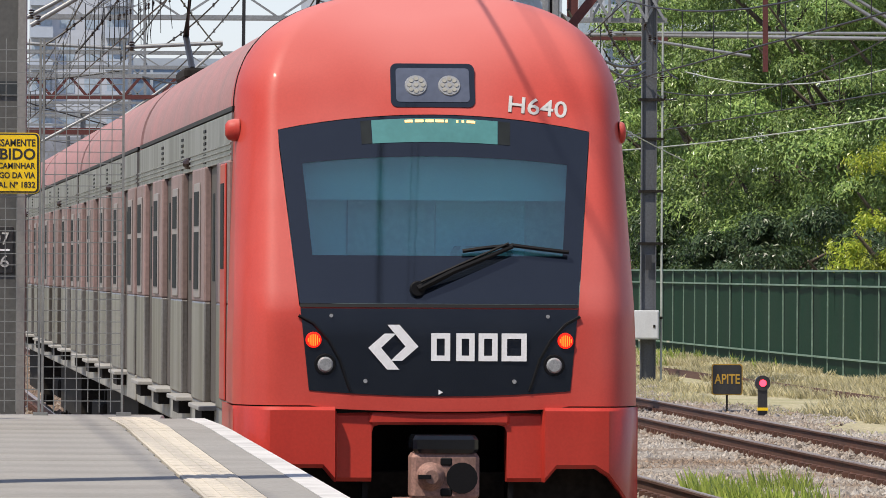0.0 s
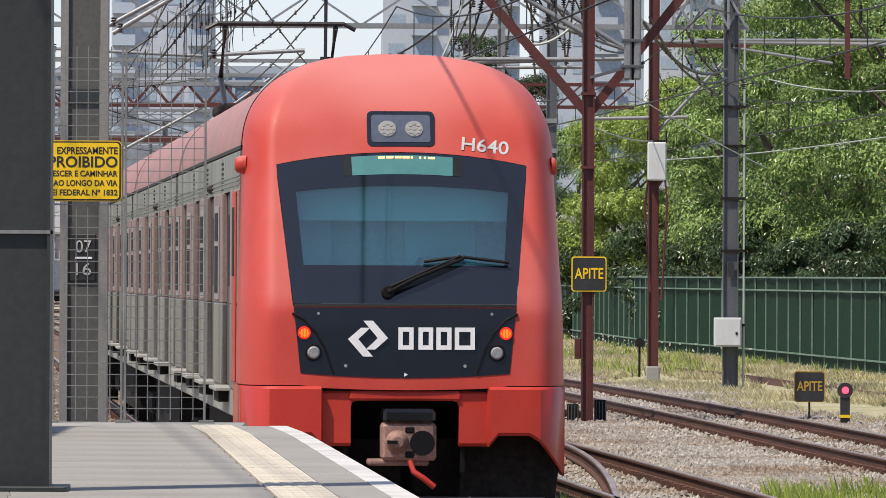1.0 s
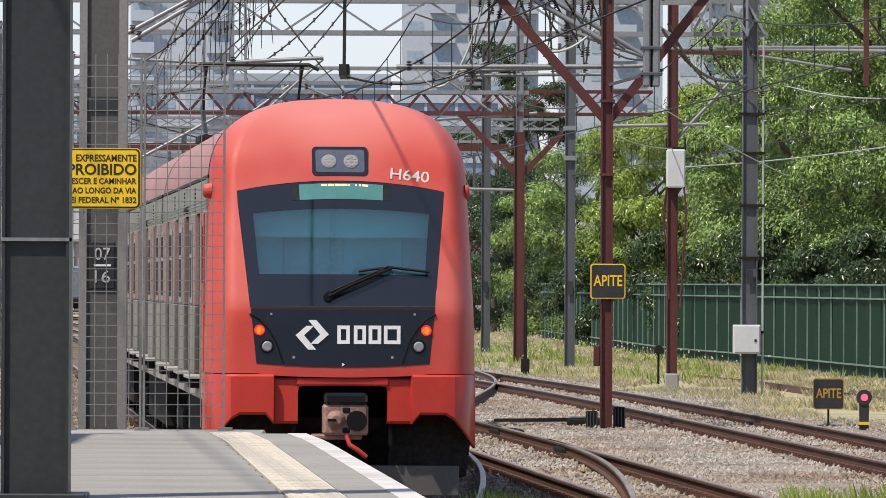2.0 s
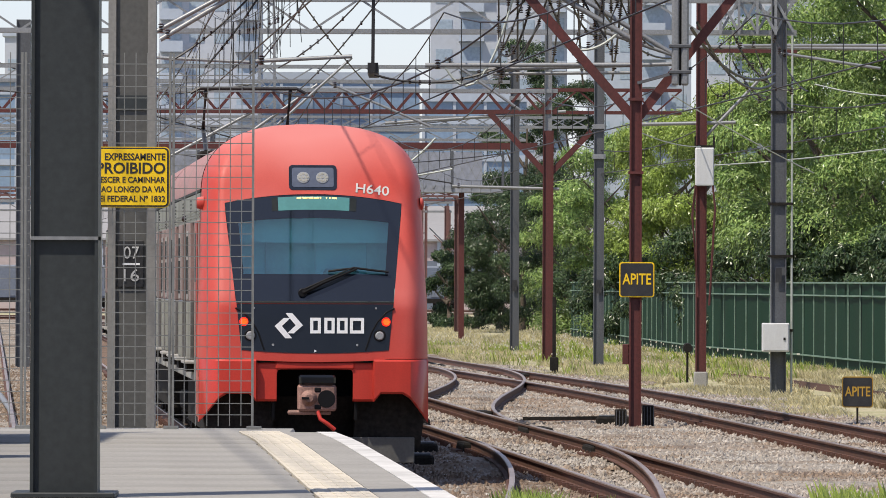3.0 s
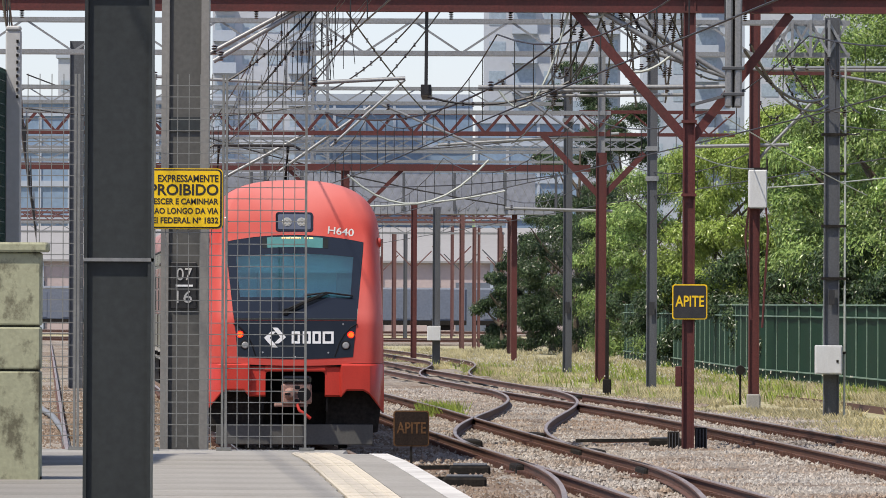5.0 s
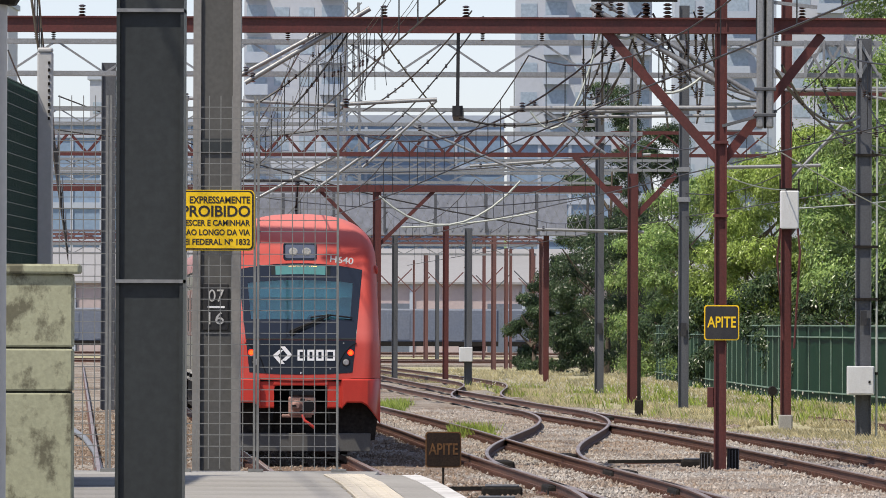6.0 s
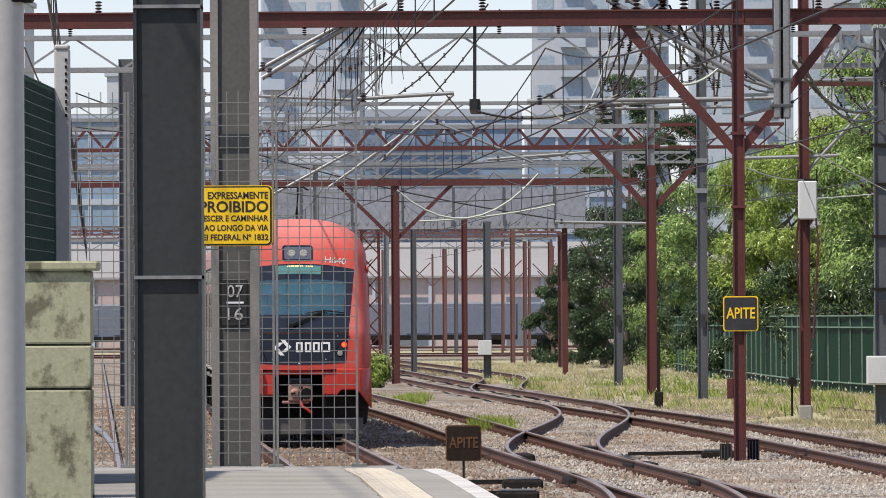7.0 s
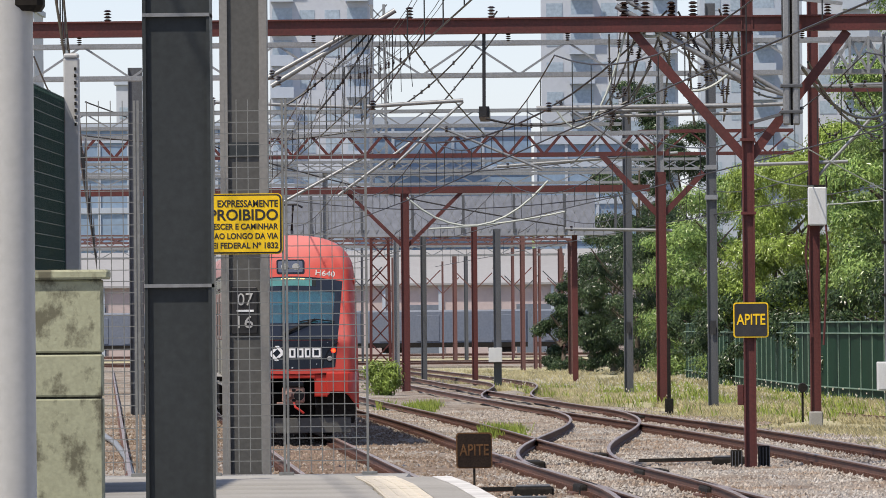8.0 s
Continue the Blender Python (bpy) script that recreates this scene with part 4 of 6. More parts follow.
        for by in ((c * PITCH + 3.0), (y1 - 2.6)):
            bg = part("bogie", Shape().box(-1.12, -0.98, by - 1.6, by + 1.6, 0.38, 0.66, 0.04).box(0.98, 1.12, by - 1.6, by + 1.6, 0.38, 0.66, 0.04).box(-1.0, 1.0, by - 0.2, by + 0.2, 0.4, 0.8), M_UNDER, t, "sooty bogie frame")
            for wy_ in (by - 1.2, by + 1.2):
                for sx in (-1, 1):
                    w = Shape().loft([[(sx * x, wy_ + r * math.cos(a), 0.46 + r * math.sin(a)) for a in (2 * math.pi * j / 24 for j in range(24))] for x, r in ((0.80, 0.47), (0.83, 0.45), (0.94, 0.45))])
                    part("wheel", w, M_UNDER, bg, "steel wheel", 40)
    # pantograph on the second car
    pg = Shape().tube([(-0.7, 25.0, 4.35), (-0.7, 26.6, 4.75), (-0.7, 25.2, 5.35)], 0.035, 6).tube([(0.7, 25.0, 4.35), (0.7, 26.6, 4.75), (0.7, 25.2, 5.35)], 0.035, 6)
    pg.tube([(-0.95, 25.2, 5.32), (-0.8, 25.2, 5.4), (0.8, 25.2, 5.4), (0.95, 25.2, 5.32)], 0.03, 6).tube([(-0.8, 25.45, 5.4), (0.8, 25.45, 5.4)], 0.03, 6)
    part("pantograph", pg, M_WIRE, t, "raised black pantograph")
    part("pantograph_base", Shape().box(-0.8, 0.8, 24.7, 26.8, 4.24, 4.36, 0.03), M_UNDER, t)
    # true size: the body is 2.8 m wide and its floor lies 1.27 m over the rails
    done = set()
    for ob in t.children_recursive:
        low = ob.name.startswith(("bogie", "wheel")) and not ob.name.startswith("wheel_guard")
        k, up = (0.97, 0.0) if low else (0.933, 0.247)
        held_by = ob.parent if ob.parent is t else (ob.parent.parent if ob.parent.parent is not t else ob.parent)
        lift = 0.0 if ob.location.z or held_by is not t and held_by.location.z or ob.parent.location.z else up
        if ob.data.name not in done:
            done.add(ob.data.name)
            for v in ob.data.vertices:
                v.co = (v.co.x * 0.933, v.co.y * 0.933, v.co.z * k + lift)
        if ob.location.z:
            ob.location = (ob.location.x * 0.933, ob.location.y * 0.933, ob.location.z * k + up)
    return t


train = build_train()


# ---- at the platform's end ----
def mesh_panel(name, x0, x1, y, z0, z1, cell, r, parent, frame_r=0.008):
    """One panel of welded wire mesh in a thin frame."""
    s = Shape()
    n = max(1, round((x1 - x0) / cell))
    for i in range(1, n):
        x = x0 + (x1 - x0) * i / n
        s.box(x - r, x + r, y - r, y + r, z0, z1)
    m = max(1, round((z1 - z0) / cell))
    for i in range(1, m):
        z = z0 + (z1 - z0) * i / m
        s.box(x0, x1, y - r * 1.5, y - r * 0.5, z - r, z + r)
    p = tagged(part(name, s, M_MESHWIRE, parent, "galvanised welded wire mesh"), kind="stuff")
    part("panel_frame", Shape().box(x0 - frame_r, x0 + frame_r, y - 0.014, y + 0.02, z0 - 0.05, z1).box(x1 - frame_r, x1 + frame_r, y - 0.014, y + 0.02, z0 - 0.05, z1), M_MESHWIRE, p)
    return p


fence = thing("mesh_fence", "tall galvanised wire mesh fence at the platform's end", "fence")
FX = [-3.310, -2.794, -2.275, -1.779, -1.209]
FTOP, FLOW = 3.870, PLAT + 0.01
for a, b in zip(FX, FX[1:]):
    mesh_panel("mesh_panel", a + 0.012, b - 0.012, 49.7, FLOW, FTOP, 0.077, 0.0029, fence)
for x in FX:
    part("foot", Shape().box(x - 0.05, x + 0.05, 49.64, 49.76, PLAT - 0.014, PLAT + 0.01), M_MESHWIRE, fence)

post = thing("station_post", "grey painted steel post with a dark number plate", "post", "", (-2.116, 51.3, 0))
PW = 0.335
part("column", Shape().hbeam(0, 0, PW, 0.24, -0.3, 6.5, 0.055), M_POSTGREY, post, "grey painted H-section column")
# the recess shade between the flanges is painted as a darker grey
part("web_cover", Shape().box(-PW / 2 + 0.055, PW / 2 - 0.055, -0.095, -0.03, -0.3, 6.5), M_POSTDARK, post, "recessed web coloured dark for its shade")
for zz in (3.585,):
    part("band", Shape().box(-0.11, 0.11, -0.11, -0.095, zz - 0.07, zz + 0.03), M_COLUMN, post)
pz = 2.424
plate = part("number_plate", Shape().box(-0.095, 0.085, -0.113, -0.095, pz - 0.165, pz + 0.165, 0.004), M_SIGNBLACK, post, "small black number plate")
letters("figures", "07", 0.125, M_NUMBER, plate, 0.0, -0.117, pz + 0.075, 0.11, 0.003)
letters("figures", "16", 0.125, M_NUMBER, plate, 0.0, -0.117, pz - 0.085, 0.11, 0.003)
part("bar", Shape().box(-0.06, 0.06, -0.117, -0.113, pz - 0.008, pz + 0.006), M_WHITE, plate)

SY = 49.682
sx0, sx1, sz0, sz1 = -2.392, -1.793, 2.807, 3.224
sw, sh = sx1 - sx0, sz1 - sz0
sign = thing("warning_sign", "yellow warning sign with black lettering wired to the mesh fence", "sign", "", ((sx0 + sx1) / 2, SY, (sz0 + sz1) / 2))


part("plate", rounded(sw, sh, 0.035, 0, 0.012), M_YELLOW, sign, "yellow enamelled plate")
part("border", rounded(sw - 0.012, sh - 0.012, 0.03, -0.003, 0.0), M_SIGNBLACK, sign)
part("face", rounded(sw - 0.036, sh - 0.032, 0.024, -0.006, -0.003), M_YELLOW, sign)
for text, size, width, dz in (("EXPRESSAMENTE", 0.066, 0.415, 0.137), ("PROIBIDO", 0.105, 0.47, 0.058), ("DESCER E CAMINHAR", 0.056, 0.48, -0.020), ("AO LONGO DA VIA", 0.056, 0.44, -0.085), ("LEI FEDERAL Nº 1832", 0.056, 0.475, -0.150)):
    letters("lettering", text, size, M_SIGNBLACK, sign, sw / 2 - 0.030 - width / 2, -0.007, dz, width, 0.001, bold=size * 0.022)

CD = 33.6
col = thing("roof_column", "dark painted steel H-column of the platform roof", "column", "", (-1.693, CD, PLAT))
CW = 0.312
part("shaft", Shape().hbeam(0, 0, CW, 0.28, 0, 5.2, 0.016), M_COLUMN, col, "dark painted H-section shaft")
part("web_plate", Shape().box(-CW / 2 + 0.016, CW / 2 - 0.016, -0.118, -0.015, 0, 5.2), M_COLUMN, col)
for zz in (2.499 - PLAT, 3.752 - PLAT):
    part("stiffener", Shape().box(-CW / 2, CW / 2, -0.145, 0.145, zz - 0.008, zz + 0.008), M_GALV, col, "weld-bright stiffener plate")
part("foot_plate", Shape().box(-0.24, 0.24, -0.22, 0.22, 0, 0.025, 0.005), M_COLUMN, col)

blockwall = structure(new("block_wall"), "mossy yellowed concrete block wall on the platform", "wall")
WD, WT = 41.0, 2.639
wx1 = -2.502
part("mortar", Shape().box(wx1 - 2.4, wx1 - 0.012, WD - 0.075, WD + 0.075, PLAT, WT - 0.05), M_MOSSJOINT, blockwall, "dark mossy mortar")
JOINTS = [WT - 0.052, 2.165, 1.916, 1.273, PLAT]
for k, (zt, zl) in enumerate(zip(JOINTS, JOINTS[1:])):
    x = wx1
    while x > wx1 - 2.3:
        w = 0.78 + 0.1 * ((k * 7 + int(-x * 3)) % 3)
        part("block", Shape().box(x - w + 0.008, x, WD - 0.09 - 0.004 * (k % 2), WD + 0.09, zl + 0.006, zt - 0.006, 0.009), M_MOSSY, blockwall)
        x -= w
part("coping", Shape().box(wx1 - 3.2, wx1 + 0.04, WD - 0.12, WD + 0.12, WT - 0.055, WT, 0.012), M_MOSSY, blockwall, "weathered concrete coping")

pole = thing("white_pole", "white painted round platform pole", "pole", "", (-1.829 - 0.085, 26.0, PLAT))
part("tube", Shape().tube([(0, 0, 0), (0, 0, 4.6)], 0.085, 24), M_PALEPOLE, pole, "white painted tube", 40)
part("base", Shape().disc(0, 0, 0, 0.085, 0.01).tube([(0, 0, 0), (0, 0, 0.04)], 0.14, 20), M_PALEPOLE, pole)
lamp_ = Shape().box(-0.4, 0.125, -0.08, 0.08, 3.445 - PLAT, 3.628 - PLAT, 0.02)
part("loudspeaker_box", lamp_, M_UNDER, pole, "dark box on the pole")

gp = thing("fence_post", "pale grey steel post with a slotted strip", "post", "", (-3.058, 47.0, PLAT))
gtop = 4.063 - PLAT
part("shaft", Shape().box(-0.05, 0.05, -0.05, 0.05, 0, gtop, 0.008), M_PALEPOLE, gp, "pale grey shaft")
part("cap", Shape().box(-0.048, 0.048, -0.06, 0.06, gtop, gtop + 0.03, 0.01), M_PALEPOLE, gp)
slots = Shape()
for i in range(9):
    slots.box(0.02, 0.034, -0.058, -0.05, gtop - 0.08 - i * 0.045, gtop - 0.06 - i * 0.045)
part("slot", slots, M_UNDER, gp)
gm = thing("green_mesh_fence", "dark green coated mesh fence behind the wall", "fence")
s = Shape()
ga, gb = Vector((-3.113, 44, 0)), Vector((-3.109, 47, 0))
gz0, gz1 = PLAT, 3.806
for i in range(58):
    p = ga.lerp(gb, i / 57)
    s.box(p.x - 0.003, p.x + 0.003, p.y - 0.004, p.y + 0.004, gz0, gz1)
for i in range(34):
    zz = gz0 + (gz1 - gz0) * i / 33
    s.bar((ga.x, ga.y, zz), (gb.x, gb.y, zz), 0.006, 0.006)
part("mesh", s, M_GREENMESH, gm, "green coated wire")
part("backing", Shape().loft([[(p.x - 0.02, p.y + 0.03, gz0), (p.x + 0.0, p.y + 0.03, gz0), (p.x, p.y + 0.03, gz1 - 0.02), (p.x - 0.02, p.y + 0.03, gz1 - 0.02)] for p in (ga, gb)]), M_GREENMESH, gm, "dark green shade cloth")


# ---- line-side poles ----
def square_sign(name, text, at, size, pole_to=None, faded=None, enamel=M_SIGNBLACK):
    b = thing(name, ("faded " if faded else "") + "black square whistle sign with yellow border and lettering", "sign", "whistle signs", at)
    part("plate", rounded(size, size, 0.05, 0, 0.02), faded or M_YELLOW, b, "yellow-edged plate")
    part("face", rounded(size * 0.93, size * 0.93, 0.04, -0.006, 0), enamel, b, "rusted dark face" if enamel is M_RUSTPLATE else "black enamel face")
    letters("lettering", text, size * 0.44, faded or M_YELLOW, b, 0, -0.009, 0, size * 0.82, 0.003, bold=0.004)
    if pole_to is not None:
        part("stake", Shape().box(-0.018, 0.018, 0.02, 0.05, pole_to - at[2], -size / 2 + 0.1), M_UNDER, b)
    return b


def mast(name, label, x, y, w, d, z1, material, z0=-0.35, base=None, turn=False, t=0.025):
    m = thing(name, label, "mast", "line-side masts", (x, y, 0))
    part("shaft", Shape().hbeam(0, 0, w, d, z0, z1, t, turn), material, m, smooth=False)
    part("web", Shape().box(-w / 2 + t, w / 2 - t, -d * 0.28, d * 0.28, z0, z1), material, m)
    if base:
        part("base", Shape().box(-w * 0.65, w * 0.65, -w * 0.65, w * 0.65, z0, base, 0.03), M_CONCRETE, m, "concrete foot")
    return m


RED = "oxide red steel mast carrying overhead line gear"
GREY = "grey steel H-section mast beside the tracks"
D1 = 126.0
x1 = 3.560
p1 = mast("red_mast", "oxide red steel mast with a whistle sign and braces", x1, D1, 0.21, 0.25, 8.3, M_OXIDE)
square_sign("whistle_sign", "APITE", (x1 + 0.02, D1 - 0.16, 2.362), 0.61)
part("relay_box", Shape().box(-0.22, -0.11, -0.06, 0.06, 0.887, 1.240, 0.01), M_OXIDE, p1, "small red relay box")
for sx in (-1, 1):
    case = part("foot_case", Shape().box(sx * 0.24 - 0.10, sx * 0.24 + 0.10, 0.1, 0.5, -0.25, 0.17 if sx > 0 else 0.10, 0.02), M_UNDER, p1, "ribbed dark case at the mast's foot")
    for k in range(4):
        xr = sx * 0.24 - 0.085 + k * 0.055
        part("rib", Shape().box(xr, xr + 0.015, 0.085, 0.1, -0.2, 0.15 if sx > 0 else 0.08), M_POLEGREY, case)
j1 = 5.130
b0, b1 = (1.48, 126.00, 7.51), (5.31, 126.00, 7.37)
part("brace", Shape().bar((0, 0, j1), (b0[0] - x1, 0, b0[2]), 0.12, 0.16), M_OXIDE, p1, "red diagonal brace")
part("brace", Shape().bar((0, 0, j1), (b1[0] - x1, 0, b1[2]), 0.12, 0.16), M_OXIDE, p1, "red diagonal brace")
for zz in (4.195, 5.473):
    part("collar", Shape().box(-0.13, 0.13, -0.15, 0.15, zz, zz + 0.05), M_OXIDE, p1)

D2 = 178.0
x2 = 6.641
p2 = mast("red_mast", "oxide red steel mast with a white transformer box", x2, D2, 0.26, 0.28, 10.5, M_OXIDE, base=0.129)
wb = (6.71, 178.00, 5.16)
tb = thing("pole_box", "white steel box fixed to the red mast", "cabinet", "", (wb[0], D2 - 0.30, wb[2]))
part("case", Shape().box(-0.23, 0.23, -0.14, 0.14, -0.47, 0.47, 0.03), M_BOXGREY, tb, "white painted case")
part("bracket", Shape().box(-0.2, 0.2, 0.0, 0.3, 0.47, 0.53).box(-0.25, -0.21, -0.02, 0.02, 0.45, 0.75).box(0.21, 0.25, -0.02, 0.02, 0.45, 0.75), M_UNDER, tb)
part("conduit", Shape().tube([(-0.22, -0.1, -0.45), (-0.30, -0.1, -1.2), (-0.15, -0.12, -3.2)], 0.03, 6).tube([(0.2, -0.1, -0.45), (0.26, -0.1, -1.0), (0.12, -0.12, -3.4)], 0.03, 6), M_OXIDE, tb)

part("side_beam", Shape().box(0.13, 2.35, -0.06, 0.06, 7.97, 8.13), M_OXIDE, p2, "short red side beam")

D3 = 166.0
x3 = 7.967
p3 = mast("grey_mast", GREY, x3, D3, 0.35, 0.30, 8.9, M_POLEGREY)
# sunlight on the left flange edge, put in as a paler strip
part("edge_strip", Shape().box(-0.19, -0.175, -0.16, -0.14, -0.3, 8.9), M_GALV, p3, "pale strip painted as the sunlit flange edge")
part("conduit", Shape().tube([(0.30, -0.1, -0.3), (0.30, -0.1, 8.0)], 0.025, 6), M_PALEWIRE, p3, "thin pale conduit")
for zz in (1.2, 2.9, 4.1, 5.3, 6.2):
    part("band", Shape().box(-0.24, 0.33, -0.17, 0.17, zz, zz + 0.06), M_UNDER, p3)
gb_ = (7.89, 166.00, 1.07)
cab_ = thing("line_cabinet", "pale grey steel cabinet on the grey mast", "cabinet", "line cabinets", (gb_[0], D3 - 0.36, gb_[2]))
part("case", Shape().box(-0.31, 0.31, -0.2, 0.2, -0.33, 0.33, 0.02), M_BOXGREY, cab_, "pale grey case")
part("door", Shape().box(-0.28, 0.28, -0.215, -0.2, -0.30, 0.30, 0.008), M_BOXGREY, cab_)
part("lock", Shape().box(0.17, 0.22, -0.23, -0.215, -0.06, 0.0), M_UNDER, cab_)
part("number_plate", Shape().box(-0.07, 0.07, -0.17, -0.15, 2.328, 2.665), M_SIGNBLACK, p3)

MASTS = (("grey_mast", GREY, 5.078, 219, 0.31, 11.988, M_POLEGREY, 1081),
         ("grey_mast", GREY, 3.052, 264, 0.33, 10.981, M_POLEGREY, 932),
         ("grey_mast", "far grey steel mast with a small cabinet", -1.959, 300, 0.32, 6.323, M_POLEGREY, 0),
         ("grey_mast", GREY, -5.502, 330, 0.27, 8.687, M_POLEGREY, 0),
         ("red_mast", RED, -3.011, 312, 0.26, 6.615, M_OXIDE, 0),
         ("red_mast", RED, -1.271, 421, 0.30, 8.096, M_HAZEOXIDE, 0),
         ("red_mast", RED, -0.552, 424, 0.24, 6.808, M_HAZEOXIDE, 0),
         ("red_mast", RED, -0.299, 440, 0.18, 6.974, M_HAZEOXIDE, 0),
         ("red_mast", RED, 0.972, 440, 0.30, 6.963, M_HAZEOXIDE, 0),
         ("red_mast", RED, -6.624, 535, 0.34, 7.625, M_HAZEOXIDE, 0),
         ("grey_mast", GREY, -5.789, 535, 0.30, 7.615, M_POLEGREY, 0),
         ("grey_mast", GREY, -11.824, 210, 0.40, 9.882, M_POLEGREY, 0),
         ("red_mast", RED, -2.564, 590, 0.26, 9.047, M_HAZEOXIDE, 0))
for name, label, x, y, w, top, material, px in MASTS:
    m = mast(name, label, x, y, w, w * 0.9, top, material)
    if px in (1081, 932):
        for zz in ((7.033, 6.128) if px == 1081 else (9.025,)):
            part("collar", Shape().box(-w * 0.62, w * 0.62, -w * 0.6, w * 0.6, zz - 0.07, zz + 0.07), M_GALV, m, "pale clamp")
        zz = 2.2
        part("number_plate", Shape().box(-0.09, 0.09, -0.18, -0.16, zz - 0.2, zz + 0.2), M_SIGNBLACK, m)
rn = random.Random(8)
for i in range(9):
    y = 470 + i * 15.5
    x = -12.523 + 16.0 * ((i * 0.618) % 1) - (y - 520) * 0.014
    m = mast("red_mast" if i % 3 else "grey_mast", "far thin mast in the yard with forked arms", x, y, 0.16, 0.16, rn.uniform(7.2, 8.6), M_HAZEOXIDE if i % 3 else M_POLEGREY)
    for sx in (-1, 1):
        part("fork", Shape().bar((0, 0, 4.9), (sx * 1.3, 0, 6.2), 0.08, 0.08), M_HAZEOXIDE if i % 3 else M_POLEGREY, m)
fb = (-1.99, 300.00, 1.10)
fc = thing("line_cabinet", "small pale cabinet on a far grey mast", "cabinet", "line cabinets", (fb[0] - 0.06, 299.665, fb[2]))
part("case", Shape().box(-0.28, 0.28, -0.2, 0.2, -0.3, 0.3, 0.02), M_BOXGREY, fc)

# second red mast with forked braces and the far red portal
D6 = 233.0
x6 = 3.766
p6 = mast("red_mast", "oxide red steel mast with forked braces", x6, D6, 0.34, 0.30, 7.2, M_OXIDE)
part("upper_shaft", Shape().hbeam(0, 0, 0.24, 0.2, 7.2, 12.238, 0.02), M_GALV, p6, "grey upper extension")
j6 = 5.739
b0, b1 = (1.88, 233.00, 7.76), (5.15, 233.00, 7.18)
part("brace", Shape().bar((0, 0, j6), (b0[0] - x6, 0, b0[2]), 0.16, 0.18), M_OXIDE, p6, "red diagonal brace")
part("brace", Shape().bar((0, 0, j6), (b1[0] - x6, 0, b1[2]), 0.16, 0.18), M_OXIDE, p6, "red diagonal brace")
D7 = 278.0
x7 = -5.329
p7 = mast("red_mast", "oxide red steel mast under the far portal beam", x7, D7, 0.32, 0.28, 7.470, M_OXIDE)
for sx in (-1, 1):
    part("brace", Shape().bar((0, 0, 5.301), (sx * 2.2, 0, 7.470), 0.14, 0.14), M_OXIDE, p7)
lm = thing("lattice_mast", "tall lattice mast, red below and grey above", "mast", "line-side masts", (-7.484, 330, 0))
for lo_, hi_, material in ((-0.3, 8.0, M_OXIDE), (8.0, 17.0, M_GALV)):
    for sx in (-1, 1):
        part("leg", Shape().bar((sx * (0.45 - lo_ * 0.01), 0, lo_), (sx * (0.45 - hi_ * 0.01), 0, hi_), 0.13, 0.13), material, lm)
    n = int((hi_ - lo_) / 0.9)
    for i in range(n):
        a, b = lo_ + (hi_ - lo_) * i / n, lo_ + (hi_ - lo_) * (i + 1) / n
        part("lacing_bar", Shape().bar((-0.43, 0, a), (0.43, 0, b), 0.06, 0.06), material, lm)
        part("lacing_bar", Shape().bar((0.43, 0, a), (-0.43, 0, b), 0.06, 0.06), material, lm)


def truss(name, label, xa, xb, y, z0, z1, pitch, chord, lace, material, cross=False, legs=(), top=None):
    t = thing(name, label, "gantry", "overhead gantries", (0, y, 0))
    part("chord", Shape().box(xa, xb, -chord / 2, chord / 2, z0 - chord / 2, z0 + chord / 2), material, t)
    part("chord", Shape().box(xa, xb, -chord / 2, chord / 2, z1 - chord / 2, z1 + chord / 2), top or material, t)
    part("chord", Shape().box(xa, xb, 0.6, 0.6 + chord, z0 - chord / 2, z0 + chord / 2).box(xa, xb, 0.6, 0.6 + chord, z1 - chord / 2, z1 + chord / 2), material, t)
    n = round((xb - xa) / pitch)
    for lx in legs:
        part("leg", Shape().hbeam(lx, 0.3, chord * 2.2, 0.25, -0.35, z0), material, t, "gantry leg")
    for i in range(n):
        a, b = xa + (xb - xa) * i / n, xa + (xb - xa) * (i + 1) / n
        if cross or i % 2:
            part("lacing_bar", Shape().bar((a, -0.012, z0), (b, -0.012, z1), lace * 0.7, lace * 0.7), material, t)
        if cross or not i % 2:
            part("lacing_bar", Shape().bar((a, 0.014, z1), (b, 0.014, z0), lace * 0.7, lace * 0.7), material, t)
    return t


def insulator(s, x, y, z, up=1, k=1.0):
    """A stack of porcelain discs."""
    for i in range(4):
        s.loft([[(x + r * math.cos(a), y + r * math.sin(a), z + up * (i * 0.09 + h) * k) for a in (math.pi * j / 4 for j in range(8))] for r, h in ((0.05 * k, 0), (0.12 * k, 0.03), (0.05 * k, 0.07))])


g1 = thing("portal_beam", "long oxide red portal beam with insulators", "gantry", "overhead gantries", (0, D1, 0))
za, zb = 7.385, 7.660
part("beam", Shape().box(-13, 14, -0.15, 0.15, za, za + 0.03).box(-13, 14, -0.15, 0.15, zb - 0.03, zb).box(-13, 14, -0.02, 0.02, za, zb).box(-13, 14, -0.1, 0.1, za + 0.03, zb - 0.03), M_OXIDE, g1)
part("end_post", Shape().hbeam(-12.8, 0, 0.3, 0.3, -0.3, za, 0.03), M_OXIDE, g1)
part("end_post", Shape().hbeam(13.8, 0, 0.3, 0.3, -0.3, za, 0.03), M_OXIDE, g1)
for px in (-7.562, -2.303, -0.878, 2.268, 3.202, 4.971):
    s = Shape()
    insulator(s, px, 0, zb, 1, 0.6)
    part("insulator", s, M_INSUL, g1, "brown porcelain insulator", 50)
for px in (-8.353, -8.058, -3.978, -0.587, 0.445, 2.362, 4.525):
    s = Shape()
    insulator(s, px, 0, za, -1, 0.4)
    part("insulator", s, M_INSUL, g1, "brown porcelain insulator", 50)

